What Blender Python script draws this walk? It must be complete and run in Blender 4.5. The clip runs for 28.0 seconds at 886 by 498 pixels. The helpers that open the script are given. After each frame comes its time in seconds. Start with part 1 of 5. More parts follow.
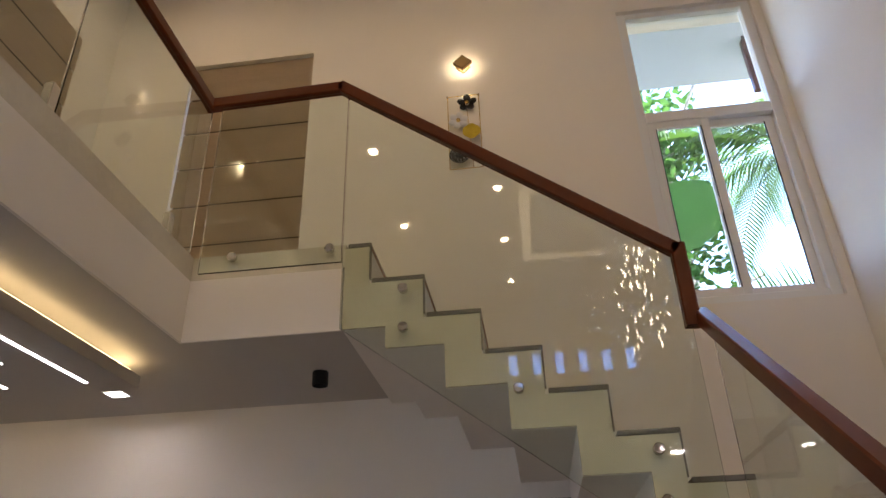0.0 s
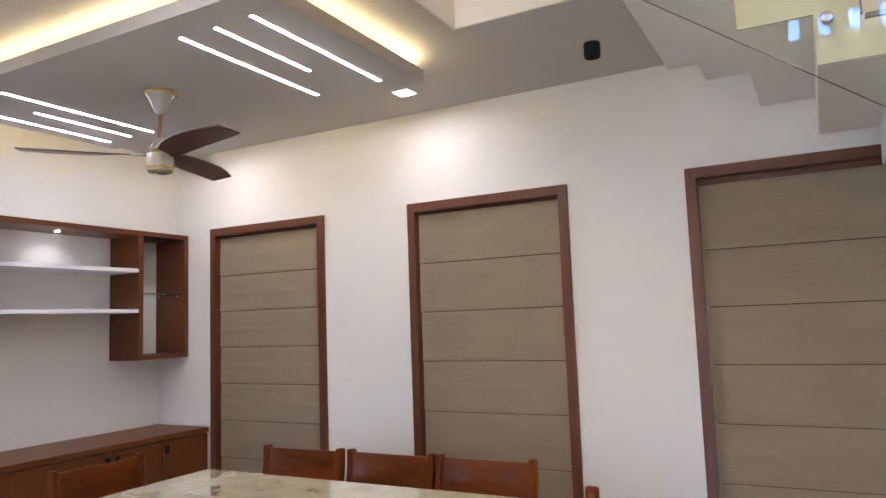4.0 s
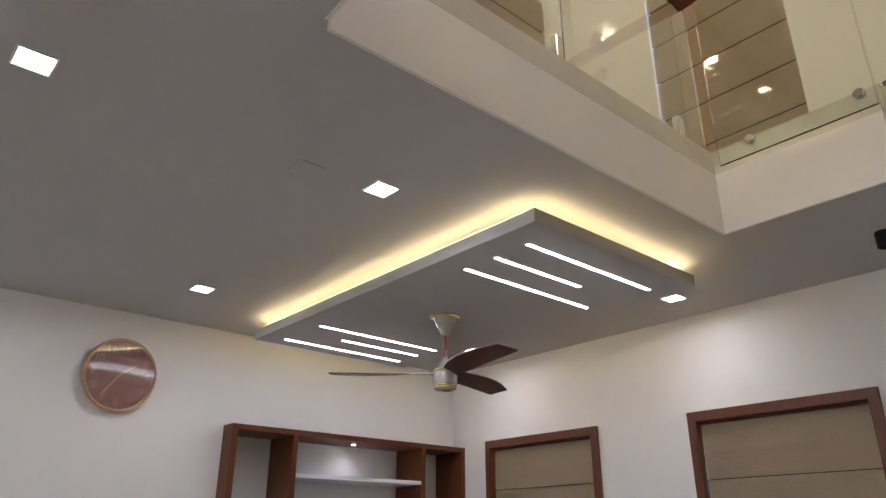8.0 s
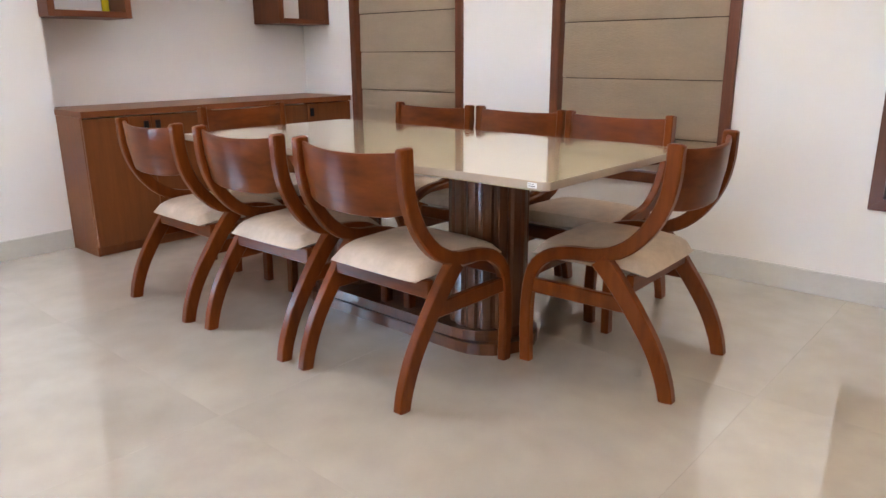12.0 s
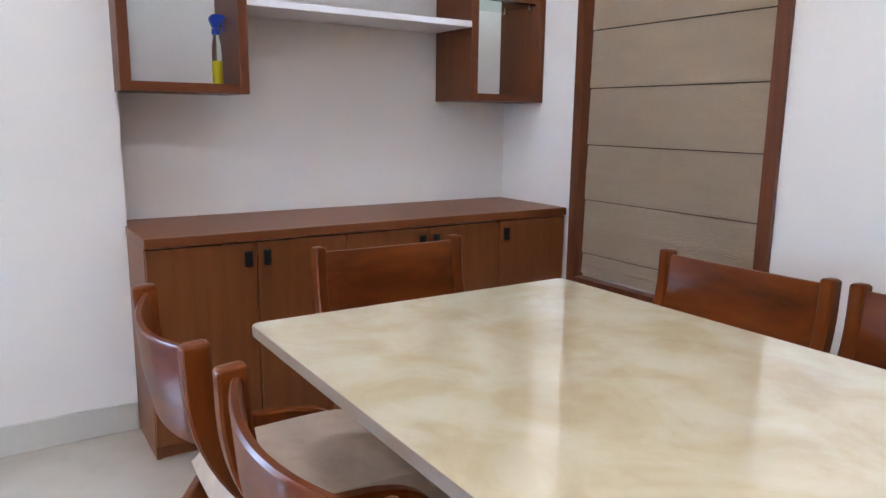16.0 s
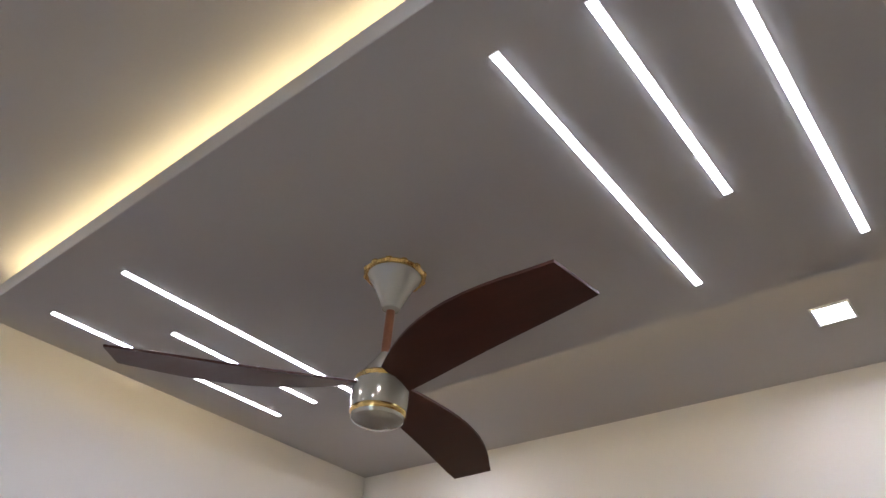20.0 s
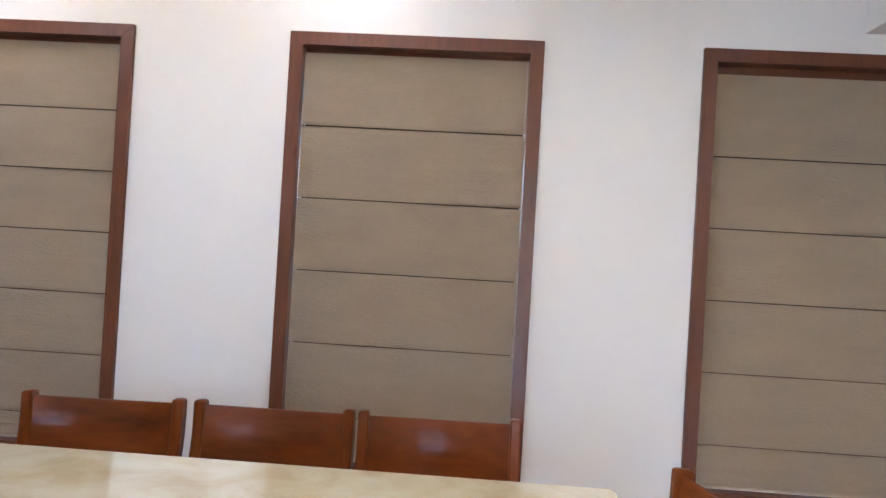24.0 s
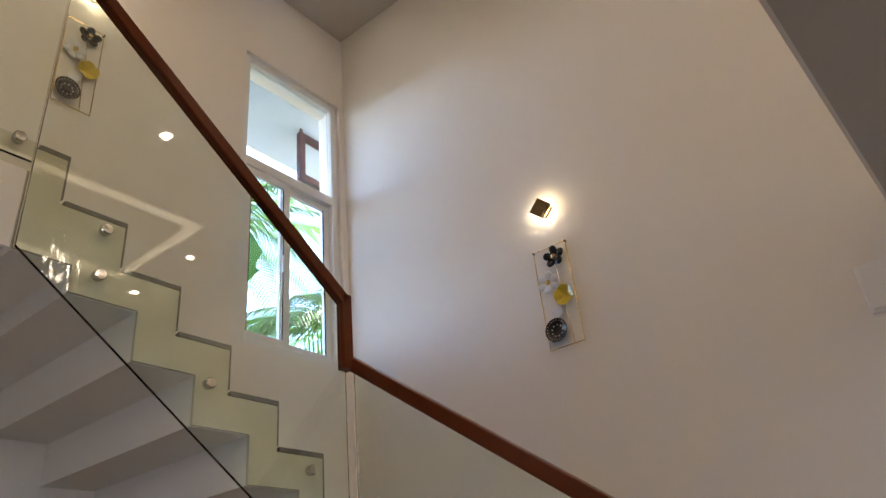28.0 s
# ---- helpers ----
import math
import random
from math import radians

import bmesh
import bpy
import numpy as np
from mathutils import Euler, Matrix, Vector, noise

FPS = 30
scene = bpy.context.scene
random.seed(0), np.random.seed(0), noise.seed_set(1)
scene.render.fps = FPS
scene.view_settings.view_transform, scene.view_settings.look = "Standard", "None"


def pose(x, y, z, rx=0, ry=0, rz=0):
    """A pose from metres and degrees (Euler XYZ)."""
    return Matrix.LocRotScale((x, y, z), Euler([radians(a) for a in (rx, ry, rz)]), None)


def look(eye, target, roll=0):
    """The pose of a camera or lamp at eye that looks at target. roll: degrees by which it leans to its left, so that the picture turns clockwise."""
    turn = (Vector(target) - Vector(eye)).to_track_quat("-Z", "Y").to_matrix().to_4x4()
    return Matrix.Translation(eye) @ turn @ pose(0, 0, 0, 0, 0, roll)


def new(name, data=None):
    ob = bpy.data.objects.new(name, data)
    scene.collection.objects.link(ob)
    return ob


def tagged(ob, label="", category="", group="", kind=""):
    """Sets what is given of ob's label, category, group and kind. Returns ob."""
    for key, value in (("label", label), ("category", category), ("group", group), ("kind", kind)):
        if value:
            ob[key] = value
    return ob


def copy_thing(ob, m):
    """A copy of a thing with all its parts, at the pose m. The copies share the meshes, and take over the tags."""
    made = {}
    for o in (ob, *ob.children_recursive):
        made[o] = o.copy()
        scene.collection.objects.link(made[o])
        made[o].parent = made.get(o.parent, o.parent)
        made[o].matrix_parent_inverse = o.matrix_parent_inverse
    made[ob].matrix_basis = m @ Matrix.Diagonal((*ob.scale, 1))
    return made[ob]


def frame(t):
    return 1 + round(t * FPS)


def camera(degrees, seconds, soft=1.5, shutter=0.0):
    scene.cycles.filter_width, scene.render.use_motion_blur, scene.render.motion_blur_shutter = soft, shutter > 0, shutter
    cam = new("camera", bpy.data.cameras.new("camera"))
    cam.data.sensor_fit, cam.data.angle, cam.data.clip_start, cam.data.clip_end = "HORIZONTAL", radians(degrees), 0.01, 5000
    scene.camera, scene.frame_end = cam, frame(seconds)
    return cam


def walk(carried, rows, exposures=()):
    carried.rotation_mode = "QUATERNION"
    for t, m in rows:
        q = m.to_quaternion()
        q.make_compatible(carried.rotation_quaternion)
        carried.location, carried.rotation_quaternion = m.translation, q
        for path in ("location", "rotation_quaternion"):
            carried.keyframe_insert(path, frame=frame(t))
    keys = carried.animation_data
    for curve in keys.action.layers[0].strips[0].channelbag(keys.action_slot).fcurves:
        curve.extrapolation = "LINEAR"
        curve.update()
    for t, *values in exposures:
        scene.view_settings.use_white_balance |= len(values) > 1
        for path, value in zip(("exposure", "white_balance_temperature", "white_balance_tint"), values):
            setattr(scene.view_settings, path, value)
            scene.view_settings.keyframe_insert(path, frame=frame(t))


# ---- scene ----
PATH = [
    (0, (5.750, -3.628, 1.643), (5.551, -1.883, 2.600), -1.87),
    (0.5, (5.743, -3.619, 1.621), (5.527, -1.790, 2.401), -2.15),
    (1, (5.731, -3.612, 1.603), (5.500, -1.720, 2.210), -2.74),
    (1.5, (5.722, -3.601, 1.574), (5.476, -1.665, 2.010), -3.10),
    (2, (5.717, -3.587, 1.542), (5.457, -1.624, 1.825), -3.18),
    (2.5, (5.711, -3.575, 1.514), (5.391, -1.609, 1.687), -3.15),
    (3, (5.697, -3.580, 1.499), (5.232, -1.639, 1.635), -2.89),
    (3.5, (5.671, -3.604, 1.489), (4.982, -1.732, 1.643), -2.71),
    (4, (5.640, -3.637, 1.493), (4.703, -1.882, 1.695), -2.08),
    (4.5, (5.614, -3.665, 1.505), (4.433, -2.070, 1.753), -1.16),
    (6.5, (5.596, -3.81, 1.54), (3.999, -2.806, 2.203), 1.1),
    (7, (5.613, -3.813, 1.54), (4.079, -2.813, 2.346), 1.4),
    (7.5, (5.617, -3.778, 1.541), (4.158, -2.702, 2.385), 0.9),
    (8, (5.627, -3.742, 1.525), (4.235, -2.527, 2.291), 0.0),
    (8.5, (5.623, -3.711, 1.504), (4.275, -2.352, 2.082), -0.7),
    (9, (5.627, -3.686, 1.455), (4.304, -2.224, 1.79), -1.0),
    (9.5, (5.648, -3.595, 1.380), (4.339, -2.086, 1.482), -0.69),
    (10, (5.680, -3.577, 1.285), (4.401, -2.043, 1.179), -0.36),
    (10.5, (5.708, -3.555, 1.225), (4.445, -2.034, 0.921), -0.42),
    (11, (5.724, -3.541, 1.194), (4.453, -2.063, 0.744), -0.48),
    (11.5, (5.731, -3.508, 1.111), (4.436, -2.069, 0.609), -0.35),
    (13.5, (5.134, -2.880, 1.096), (3.952, -1.411, 0.429), 0.30),
    (14, (4.960, -2.710, 1.118), (3.726, -1.298, 0.422), 0.14),
    (14.5, (4.794, -2.550, 1.125), (3.494, -1.184, 0.458), 1.12),
    (15, (4.617, -2.421, 1.137), (3.211, -1.126, 0.547), 1.74),
    (15.5, (4.422, -2.339, 1.167), (2.891, -1.147, 0.686), 1.56),
    (16, (4.238, -2.291, 1.220), (2.592, -1.215, 0.856), 0.74),
    (16.5, (4.068, -2.239, 1.287), (2.321, -1.290, 1.072), -0.85),
    (17, (3.857, -2.287, 1.405), (2.066, -1.396, 1.39), -1.7),
    (17.5, (3.858, -2.306, 1.478), (2.047, -1.506, 1.764), -2.4),
    (18, (3.908, -2.325, 1.55), (2.129, -1.592, 2.093), -2.0),
    (18.5, (3.911, -2.336, 1.576), (2.233, -1.6, 2.378), -1.6),
    (19, (3.932, -2.378, 1.622), (2.408, -1.532, 2.602), 0.1),
    (19.5, (3.965, -2.369, 1.65), (2.636, -1.373, 2.764), 2.5),
    (20, (3.969, -2.375, 1.647), (2.897, -1.17, 2.829), 4.4),
    (20.5, (3.98, -2.381, 1.627), (3.127, -0.954, 2.738), 6.1),
    (21, (4.023, -2.353, 1.59), (3.279, -0.737, 2.503), 6.4),
    (21.5, (4.038, -2.382, 1.594), (3.412, -0.597, 2.244), 3.6),
    (23.5, (4.202, -2.625, 1.339), (3.813, -0.664, 1.413), 3.70),
    (24, (4.269, -2.761, 1.348), (4.162, -0.764, 1.365), 3.30),
    (24.5, (4.287, -2.868, 1.342), (4.582, -0.890, 1.304), 2.40),
    (25, (4.282, -2.955, 1.329), (5.013, -1.098, 1.204), 0.99),
    (25.5, (4.305, -3.029, 1.328), (5.412, -1.377, 1.119), 0.17),
    (26, (4.394, -3.125, 1.378), (5.748, -1.673, 1.132), -0.0),
    (26.5, (4.454, -3.163, 1.397), (5.997, -1.899, 1.251), -0.2),
    (27, (4.475, -3.175, 1.454), (6.117, -2.04, 1.575), -1.1),
    (27.5, (4.42, -3.161, 1.517), (6.008, -2.095, 2.103), -3.7),
    (28, (4.34, -3.131, 1.582), (5.763, -2.108, 2.544), -6.3),
]
EXPOSURES = [(0, 3.68, 6700, 20), (1, 4.28, 6900, 19), (2, 4.77, 6900, 18), (3, 5.15, 6200, 16), (4.5, 5.06, 5900, 14), (6.5, 4.36, 6000, 15), (7.5, 4.36, 5900, 14), (8.5, 4.46, 5800, 12), (9.5, 4.96, 5750, 12), (11, 5.58, 5750, 13), (13, 5.66, 6400, 13), (14, 5.76, 6500, 12), (15, 5.66, 5550, 12), (16, 5.47, 5500, 12), (17, 5.40, 6100, 14), (18, 4.76, 5900, 15), (19, 4.74, 5950, 15), (20, 4.47, 5800, 14), (21.5, 4.98, 5450, 13), (23.5, 5.36, 5450, 13), (24, 5.42, 5600, 13.5), (25, 5.62, 6100, 16), (26, 5.62, 6000, 15), (27, 5.42, 6050, 14.5), (28, 3.84, 6450, 17.5)]
cam = camera(64.30, 28.0)
walk(cam, [(t, look(e, g, r)) for t, e, g, r in PATH], exposures=EXPOSURES)

# ---- world, sun, lamps ----
world = bpy.data.worlds.new("sky")
scene.world = world
world.use_nodes = True
wn = world.node_tree.nodes
sky = wn.new("ShaderNodeTexSky")
sky.sky_type, sky.sun_disc, sky.sun_elevation, sky.sun_rotation, sky.ozone_density = "NISHITA", False, radians(47), radians(107), 4.0
world.node_tree.links.new(sky.outputs[0], wn["Background"].inputs[0])
wn["Background"].inputs[1].default_value = 0.15
sun = new("sun", bpy.data.lights.new("sun", "SUN"))
sun.data.energy, sun.data.angle, sun.data.color = 3.5, radians(0.5), (1, 0.95, 0.88)
sun.matrix_world = look((0, 0, 0), (-0.8, 0.25, -0.9))

DOWN, UPPER, NEUTRAL, UPWARM = 0.185, 0.36, (1.0, 0.93, 0.89), (1.0, 0.74, 0.41)


def area_lamp(name, m, sx, sy, watts, color, spread=180):
    data = bpy.data.lights.new(name, "AREA")
    data.shape, data.size, data.size_y, data.energy, data.color, data.spread = "RECTANGLE", sx, sy, watts, color, radians(spread)
    ob = new(name, data)
    ob.matrix_world = m
    return ob


# lamps at the square downlights, strips, cove, wall sconces, upper ceiling lights, plus added unseen fill lamps
# the last two, out in the unseen lobby, are added fill
for lx, ly in ((2.146, -0.415), (3.694, -0.38), (2.147, -2.388), (3.685, -2.357), (2.11, -3.585), (3.675, -3.54), (2.8, -5.6), (2.8, -7.4)):
    area_lamp("downlight_lamp", pose(lx, ly, 2.746), 0.09, 0.09, DOWN * ((0.50 if lx < 3 else 0.45) if ly > -1 else 0.74 if lx < 2.5 else 1.0), NEUTRAL, 172)
# the first five are unseen lamps added to brighten the landing and void
UPLIGHTS = [(3.65, -0.9), (3.65, -2.6), (4.7, -1.6), (5.6, -1.2), (5.4, -2.6), (4.37, -4.44), (5.62, -5.36), (4.42, -6.03), (5.65, -6.58), (7.2, -4.25), (5.67, -7.84), (8.77, -6.18), (8.78, -7.48), (2.95, -4.45), (7.08, -0.45)]
for lx, ly in UPLIGHTS:
    area_lamp("upper_downlight_lamp", pose(lx, ly, 6.12), 0.09, 0.09, UPPER * (0.05 if lx > 7 and ly > -1 else 1.0), UPWARM, 172)
# unseen hall lamps added at double power to brighten the stair side
for lx, ly in ((5.2, -3.9), (6.8, -3.9)):
    area_lamp("hall_downlight_lamp", pose(lx, ly, 2.746), 0.09, 0.09, 2 * DOWN, NEUTRAL, 172)
# unseen lamp added in the windowless kitchen to stand for cool daylight
area_lamp("kitchen_daylight", pose(-0.9, -5.1, 1.7, 90, 0, 0), 1.2, 1.2, 5.0, (0.62, 0.81, 1.0))
area_lamp("shelf_spot_lamp", pose(1.42, -0.90, 2.135), 0.04, 0.04, 0.010, (1.0, 0.92, 0.90), 130)


# ---- materials ----
def mat(name, color, rough=0.5, metal=0.0, var=0.0, scale=6.0, bump=0.0, bscale=60.0, stretch=(1, 1, 1), dark=None, spec=0.5, coat=0.0, mix=None, per_object=0.0):
    """A surface with two scales of variation: broad patches and fine grain."""
    m = bpy.data.materials.new(name)
    m.use_nodes = True
    nt = m.node_tree
    n, l = nt.nodes, nt.links
    b = n["Principled BSDF"]
    b.inputs["Roughness"].default_value, b.inputs["Metallic"].default_value = rough, metal
    b.inputs["Specular IOR Level"].default_value, b.inputs["Coat Weight"].default_value = spec, coat
    b.inputs["Coat Roughness"].default_value = 0.08
    b.inputs["Base Color"].default_value = (*color, 1)
    if var or bump or dark:
        co = n.new("ShaderNodeTexCoord")
        mp = n.new("ShaderNodeMapping")
        mp.inputs["Scale"].default_value = stretch
        l.new(co.outputs["Object"], mp.inputs["Vector"])
        src = mp.outputs[0]
        if per_object:
            oi = n.new("ShaderNodeObjectInfo")
            ad = n.new("ShaderNodeVectorMath")
            ad.operation = "MULTIPLY_ADD"
            ad.inputs[1].default_value = (37, 53, 71)
            l.new(oi.outputs["Random"], ad.inputs[0])
            l.new(src, ad.inputs[2])
            src = ad.outputs[0]
        t1 = n.new("ShaderNodeTexNoise")
        t1.inputs["Scale"].default_value, t1.inputs["Detail"].default_value, t1.inputs["Roughness"].default_value = scale, 6, 0.6
        l.new(src, t1.inputs["Vector"])
        t2 = n.new("ShaderNodeTexNoise")
        t2.inputs["Scale"].default_value, t2.inputs["Detail"].default_value = bscale, 4
        l.new(src, t2.inputs["Vector"])
        sm = n.new("ShaderNodeMath")
        sm.operation = "MULTIPLY_ADD"
        sm.inputs[1].default_value = 0.35
        l.new(t2.outputs[0], sm.inputs[0])
        l.new(t1.outputs[0], sm.inputs[2])
        rp = n.new("ShaderNodeValToRGB")
        d = dark or tuple(c * (1 - var) for c in color)
        rp.color_ramp.elements[0].position, rp.color_ramp.elements[1].position = 0.42, 0.92
        rp.color_ramp.elements[0].color = (*d, 1)
        rp.color_ramp.elements[1].color = (*(mix or tuple(min(1, c * (1 + var * 0.4)) for c in color)), 1)
        l.new(sm.outputs[0], rp.inputs[0])
        l.new(rp.outputs[0], b.inputs["Base Color"])
        if bump:
            bp = n.new("ShaderNodeBump")
            bp.inputs["Strength"].default_value, bp.inputs["Distance"].default_value = bump, 0.004
            l.new(t2.outputs[0], bp.inputs["Height"])
            l.new(bp.outputs[0], b.inputs["Normal"])
        rr = n.new("ShaderNodeMapRange")
        rr.inputs[3].default_value, rr.inputs[4].default_value = max(0.02, rough * 0.8), min(1, rough * 1.25)
        l.new(t1.outputs[0], rr.inputs[0])
        l.new(rr.outputs[0], b.inputs["Roughness"])
    return m


def glow(name, color, strength):
    m = bpy.data.materials.new(name)
    m.use_nodes = True
    b = m.node_tree.nodes["Principled BSDF"]
    b.inputs["Base Color"].default_value = (0.8, 0.8, 0.8, 1)
    b.inputs["Emission Color"].default_value, b.inputs["Emission Strength"].default_value = (*color, 1), strength
    return m


def glass(name, color, rough=0.0, ior=1.45):
    m = bpy.data.materials.new(name)
    m.use_nodes = True
    b = m.node_tree.nodes["Principled BSDF"]
    b.inputs["Base Color"].default_value = (*color, 1)
    b.inputs["Transmission Weight"].default_value, b.inputs["Roughness"].default_value, b.inputs["IOR"].default_value = 1.0, rough, ior
    return m


M_WALL = mat("wall_paint", (0.80, 0.775, 0.745), 0.62, var=0.035, scale=1.3, bump=0.12, bscale=220)
# white paint, greyed here to stand for the weak light reaching the ceilings
M_CEIL = mat("dim_ceiling_paint", (0.51, 0.49, 0.475), 0.75, var=0.03, scale=1.1, bump=0.08, bscale=180)
M_FLOOR = mat("polished_tile", (0.50, 0.455, 0.39), 0.025, var=0.14, scale=2.2, bscale=9, spec=0.9, coat=1.0)
M_FLOOR.node_tree.nodes["Principled BSDF"].inputs["Coat Roughness"].default_value = 0.02
M_FLOOR.node_tree.nodes["Principled BSDF"].inputs["Coat IOR"].default_value = 1.7
M_SKIRT = mat("skirting_tile", (0.59, 0.575, 0.53), 0.2, var=0.08, scale=4, per_object=1)
M_FRAME = mat("frame_wood", (0.135, 0.040, 0.014), 0.36, var=0.35, scale=3.0, bscale=26, bump=0.1, stretch=(14, 14, 1.2), per_object=1)
M_LAM = mat("laminate_upright", (0.172, 0.054, 0.0145), 0.36, spec=0.3, var=0.28, scale=2.4, bscale=22, bump=0.06, stretch=(16, 16, 0.8), per_object=1)
M_LAMH = mat("laminate_level", (0.167, 0.051, 0.0145), 0.36, spec=0.3, var=0.35, scale=2.4, bscale=22, bump=0.06, stretch=(16, 0.8, 16), per_object=1)
# base cabinet laminate again, darkened for the shade on the wall unit
M_UNIT = mat("shaded_laminate_upright", (0.128, 0.038, 0.0125), 0.36, spec=0.3, var=0.32, scale=2.4, bscale=22, bump=0.06, stretch=(16, 16, 0.8), per_object=1)
M_UNITH = mat("shaded_laminate_level", (0.124, 0.036, 0.0125), 0.36, spec=0.3, var=0.36, scale=2.4, bscale=22, bump=0.06, stretch=(16, 0.8, 16), per_object=1)
M_CUP = mat("golden_laminate_upright", (0.192, 0.064, 0.0145), 0.36, spec=0.3, var=0.28, scale=2.4, bscale=22, bump=0.06, stretch=(16, 16, 0.8), per_object=1)
M_CUPH = mat("golden_laminate_level", (0.187, 0.061, 0.0145), 0.36, spec=0.3, var=0.32, scale=2.4, bscale=22, bump=0.06, stretch=(16, 0.8, 16), per_object=1)
M_CHAIR = mat("polished_teak", (0.135, 0.030, 0.0045), 0.30, var=0.48, scale=2.2, bscale=9, stretch=(5, 5, 0.8), spec=0.17, coat=0.01, per_object=1, mix=(0.195, 0.046, 0.006))
M_CHAIRH = mat("polished_teak_level", (0.128, 0.029, 0.005), 0.30, var=0.55, scale=1.9, bscale=8, stretch=(1.0, 5, 5), spec=0.17, coat=0.01, per_object=1, mix=(0.190, 0.044, 0.006))
M_PED = mat("pedestal_wood", (0.115, 0.034, 0.008), 0.3, var=0.5, scale=3, bscale=20, stretch=(10, 10, 1.0), coat=0.12, per_object=1)
M_RAIL = mat("handrail_wood", (0.128, 0.027, 0.007), 0.3, var=0.3, scale=3, bscale=20, coat=0.03, spec=0.22)
M_SEAT = mat("cream_leatherette", (0.53, 0.425, 0.33), 0.42, var=0.26, scale=9, bscale=30, bump=0.12, spec=0.4, per_object=1)
M_SEATSIDE = mat("fan_rod_wood", (0.28, 0.11, 0.05), 0.35, var=0.2)
M_BLIND = mat("taupe_blind_fabric", (0.575, 0.463, 0.33), 0.75, var=0.12, scale=3.5, bscale=60, bump=0.8, stretch=(1, 1, 2.4), per_object=1)
for nd in M_BLIND.node_tree.nodes:
    if nd.type == "BUMP":
        nd.inputs["Distance"].default_value = 0.005
# near-black sheet colour that paints the shadow lines between blind folds
M_FOLDSHADOW = mat("fold_shadow", (0.09, 0.068, 0.048), 0.8, var=0.1)
M_GRANITE = mat("grey_stone_edge", (0.64, 0.61, 0.53), 0.18, var=0.12, scale=5)
M_STRING = mat("cream_stone", (0.57, 0.545, 0.43), 0.22, var=0.06, scale=3)
M_RISER = mat("white_riser_tile", (0.62, 0.615, 0.62), 0.15, var=0.10, scale=5, per_object=1)
M_TREAD = mat("wood_look_tile", (0.25, 0.125, 0.075), 0.22, var=0.55, scale=2.5, bscale=10, stretch=(0.9, 24, 6), per_object=1)
M_EDGE = mat("dark_stone_edge", (0.16, 0.15, 0.135), 0.25, var=0.1, scale=6)
M_NOSE = mat("nosing_stone", (0.40, 0.35, 0.28), 0.22, var=0.12, scale=6)
M_BLACK = mat("black_metal", (0.006, 0.006, 0.007), 0.5, spec=0.25)
M_STEEL = mat("brushed_steel", (0.62, 0.61, 0.58), 0.10, metal=1.0)
M_GOLD = mat("gold_metal", (0.80, 0.58, 0.22), 0.22, metal=1.0)
M_WHITE = mat("white_plastic", (0.80, 0.80, 0.80), 0.35)
M_UPVC = mat("white_window_profile", (0.78, 0.80, 0.82), 0.3, var=0.02, scale=3)
M_PANEL = glow("downlight_panel", (1.0, 0.97, 0.93), 0.8)
M_STRIP = glow("light_strip", (0.97, 0.98, 1.0), 1.2)
M_COVE = glow("cove_strip", (1.0, 0.76, 0.36), 0.62)
M_HALLCOVE = glow("hall_cove", (1.0, 0.80, 0.48), 0.16)
M_SPOT = glow("spot_lens", (1.0, 0.95, 0.88), 0.8)
M_GLASS = glass("clear_glass", (0.88, 0.945, 0.905))
M_GLASSG = glass("green_shelf_glass", (0.70, 0.92, 0.86))
M_PANE = glass("window_pane", (0.97, 0.99, 1.0), ior=1.3)


def marble(name, base, dark, light, rough):
    """Cloudy stone with soft broken veins."""
    m = mat(name, base, rough)
    nt = m.node_tree
    n, l = nt.nodes, nt.links
    co = n.new("ShaderNodeTexCoord")

    def cloud(scale, detail, warp):
        t = n.new("ShaderNodeTexNoise")
        t.inputs["Scale"].default_value, t.inputs["Detail"].default_value, t.inputs["Distortion"].default_value, t.inputs["Roughness"].default_value = scale, detail, warp, 0.62
        l.new(co.outputs["Object"], t.inputs["Vector"])
        return t.outputs[0]

    def ramp(src, *stops):
        r = n.new("ShaderNodeValToRGB")
        e = r.color_ramp.elements
        e[0].position, e[0].color, e[1].position, e[1].color = stops[0][0], (*stops[0][1], 1), stops[-1][0], (*stops[-1][1], 1)
        for p, c in stops[1:-1]:
            e.new(p).color = (*c, 1)
        l.new(src, r.inputs[0])
        return r.outputs[0]
    body = ramp(cloud(5.2, 5, 0.7), (0.36, light), (0.50, base), (0.66, dark))
    vein = ramp(cloud(3.1, 3, 0.6), (0.44, (0, 0, 0)), (0.49, (1, 1, 1)), (0.51, (1, 1, 1)), (0.57, (0, 0, 0)))
    patch = ramp(cloud(5.5, 3, 0.0), (0.45, (0, 0, 0)), (0.62, (0.16, 0.16, 0.16)))
    ml = n.new("ShaderNodeMath")
    ml.operation = "MULTIPLY"
    l.new(vein, ml.inputs[0])
    l.new(patch, ml.inputs[1])
    mx = n.new("ShaderNodeMix")
    mx.data_type = "RGBA"
    l.new(ml.outputs[0], mx.inputs["Factor"])
    l.new(body, mx.inputs[6])
    mx.inputs[7].default_value = (0.42, 0.26, 0.12, 1)
    l.new(mx.outputs[2], n["Principled BSDF"].inputs["Base Color"])
    return m


M_MEDGE = mat("tabletop_edge", (0.42, 0.34, 0.26), 0.35, var=0.1, scale=6)
M_MARBLE = marble("cream_marble", (0.65, 0.57, 0.375), (0.585, 0.485, 0.285), (0.69, 0.625, 0.44), 0.085)
M_MARBLE.node_tree.nodes["Principled BSDF"].inputs["Specular IOR Level"].default_value = 0.9
M_MARBLE.node_tree.nodes["Principled BSDF"].inputs["Coat Weight"].default_value = 1.0
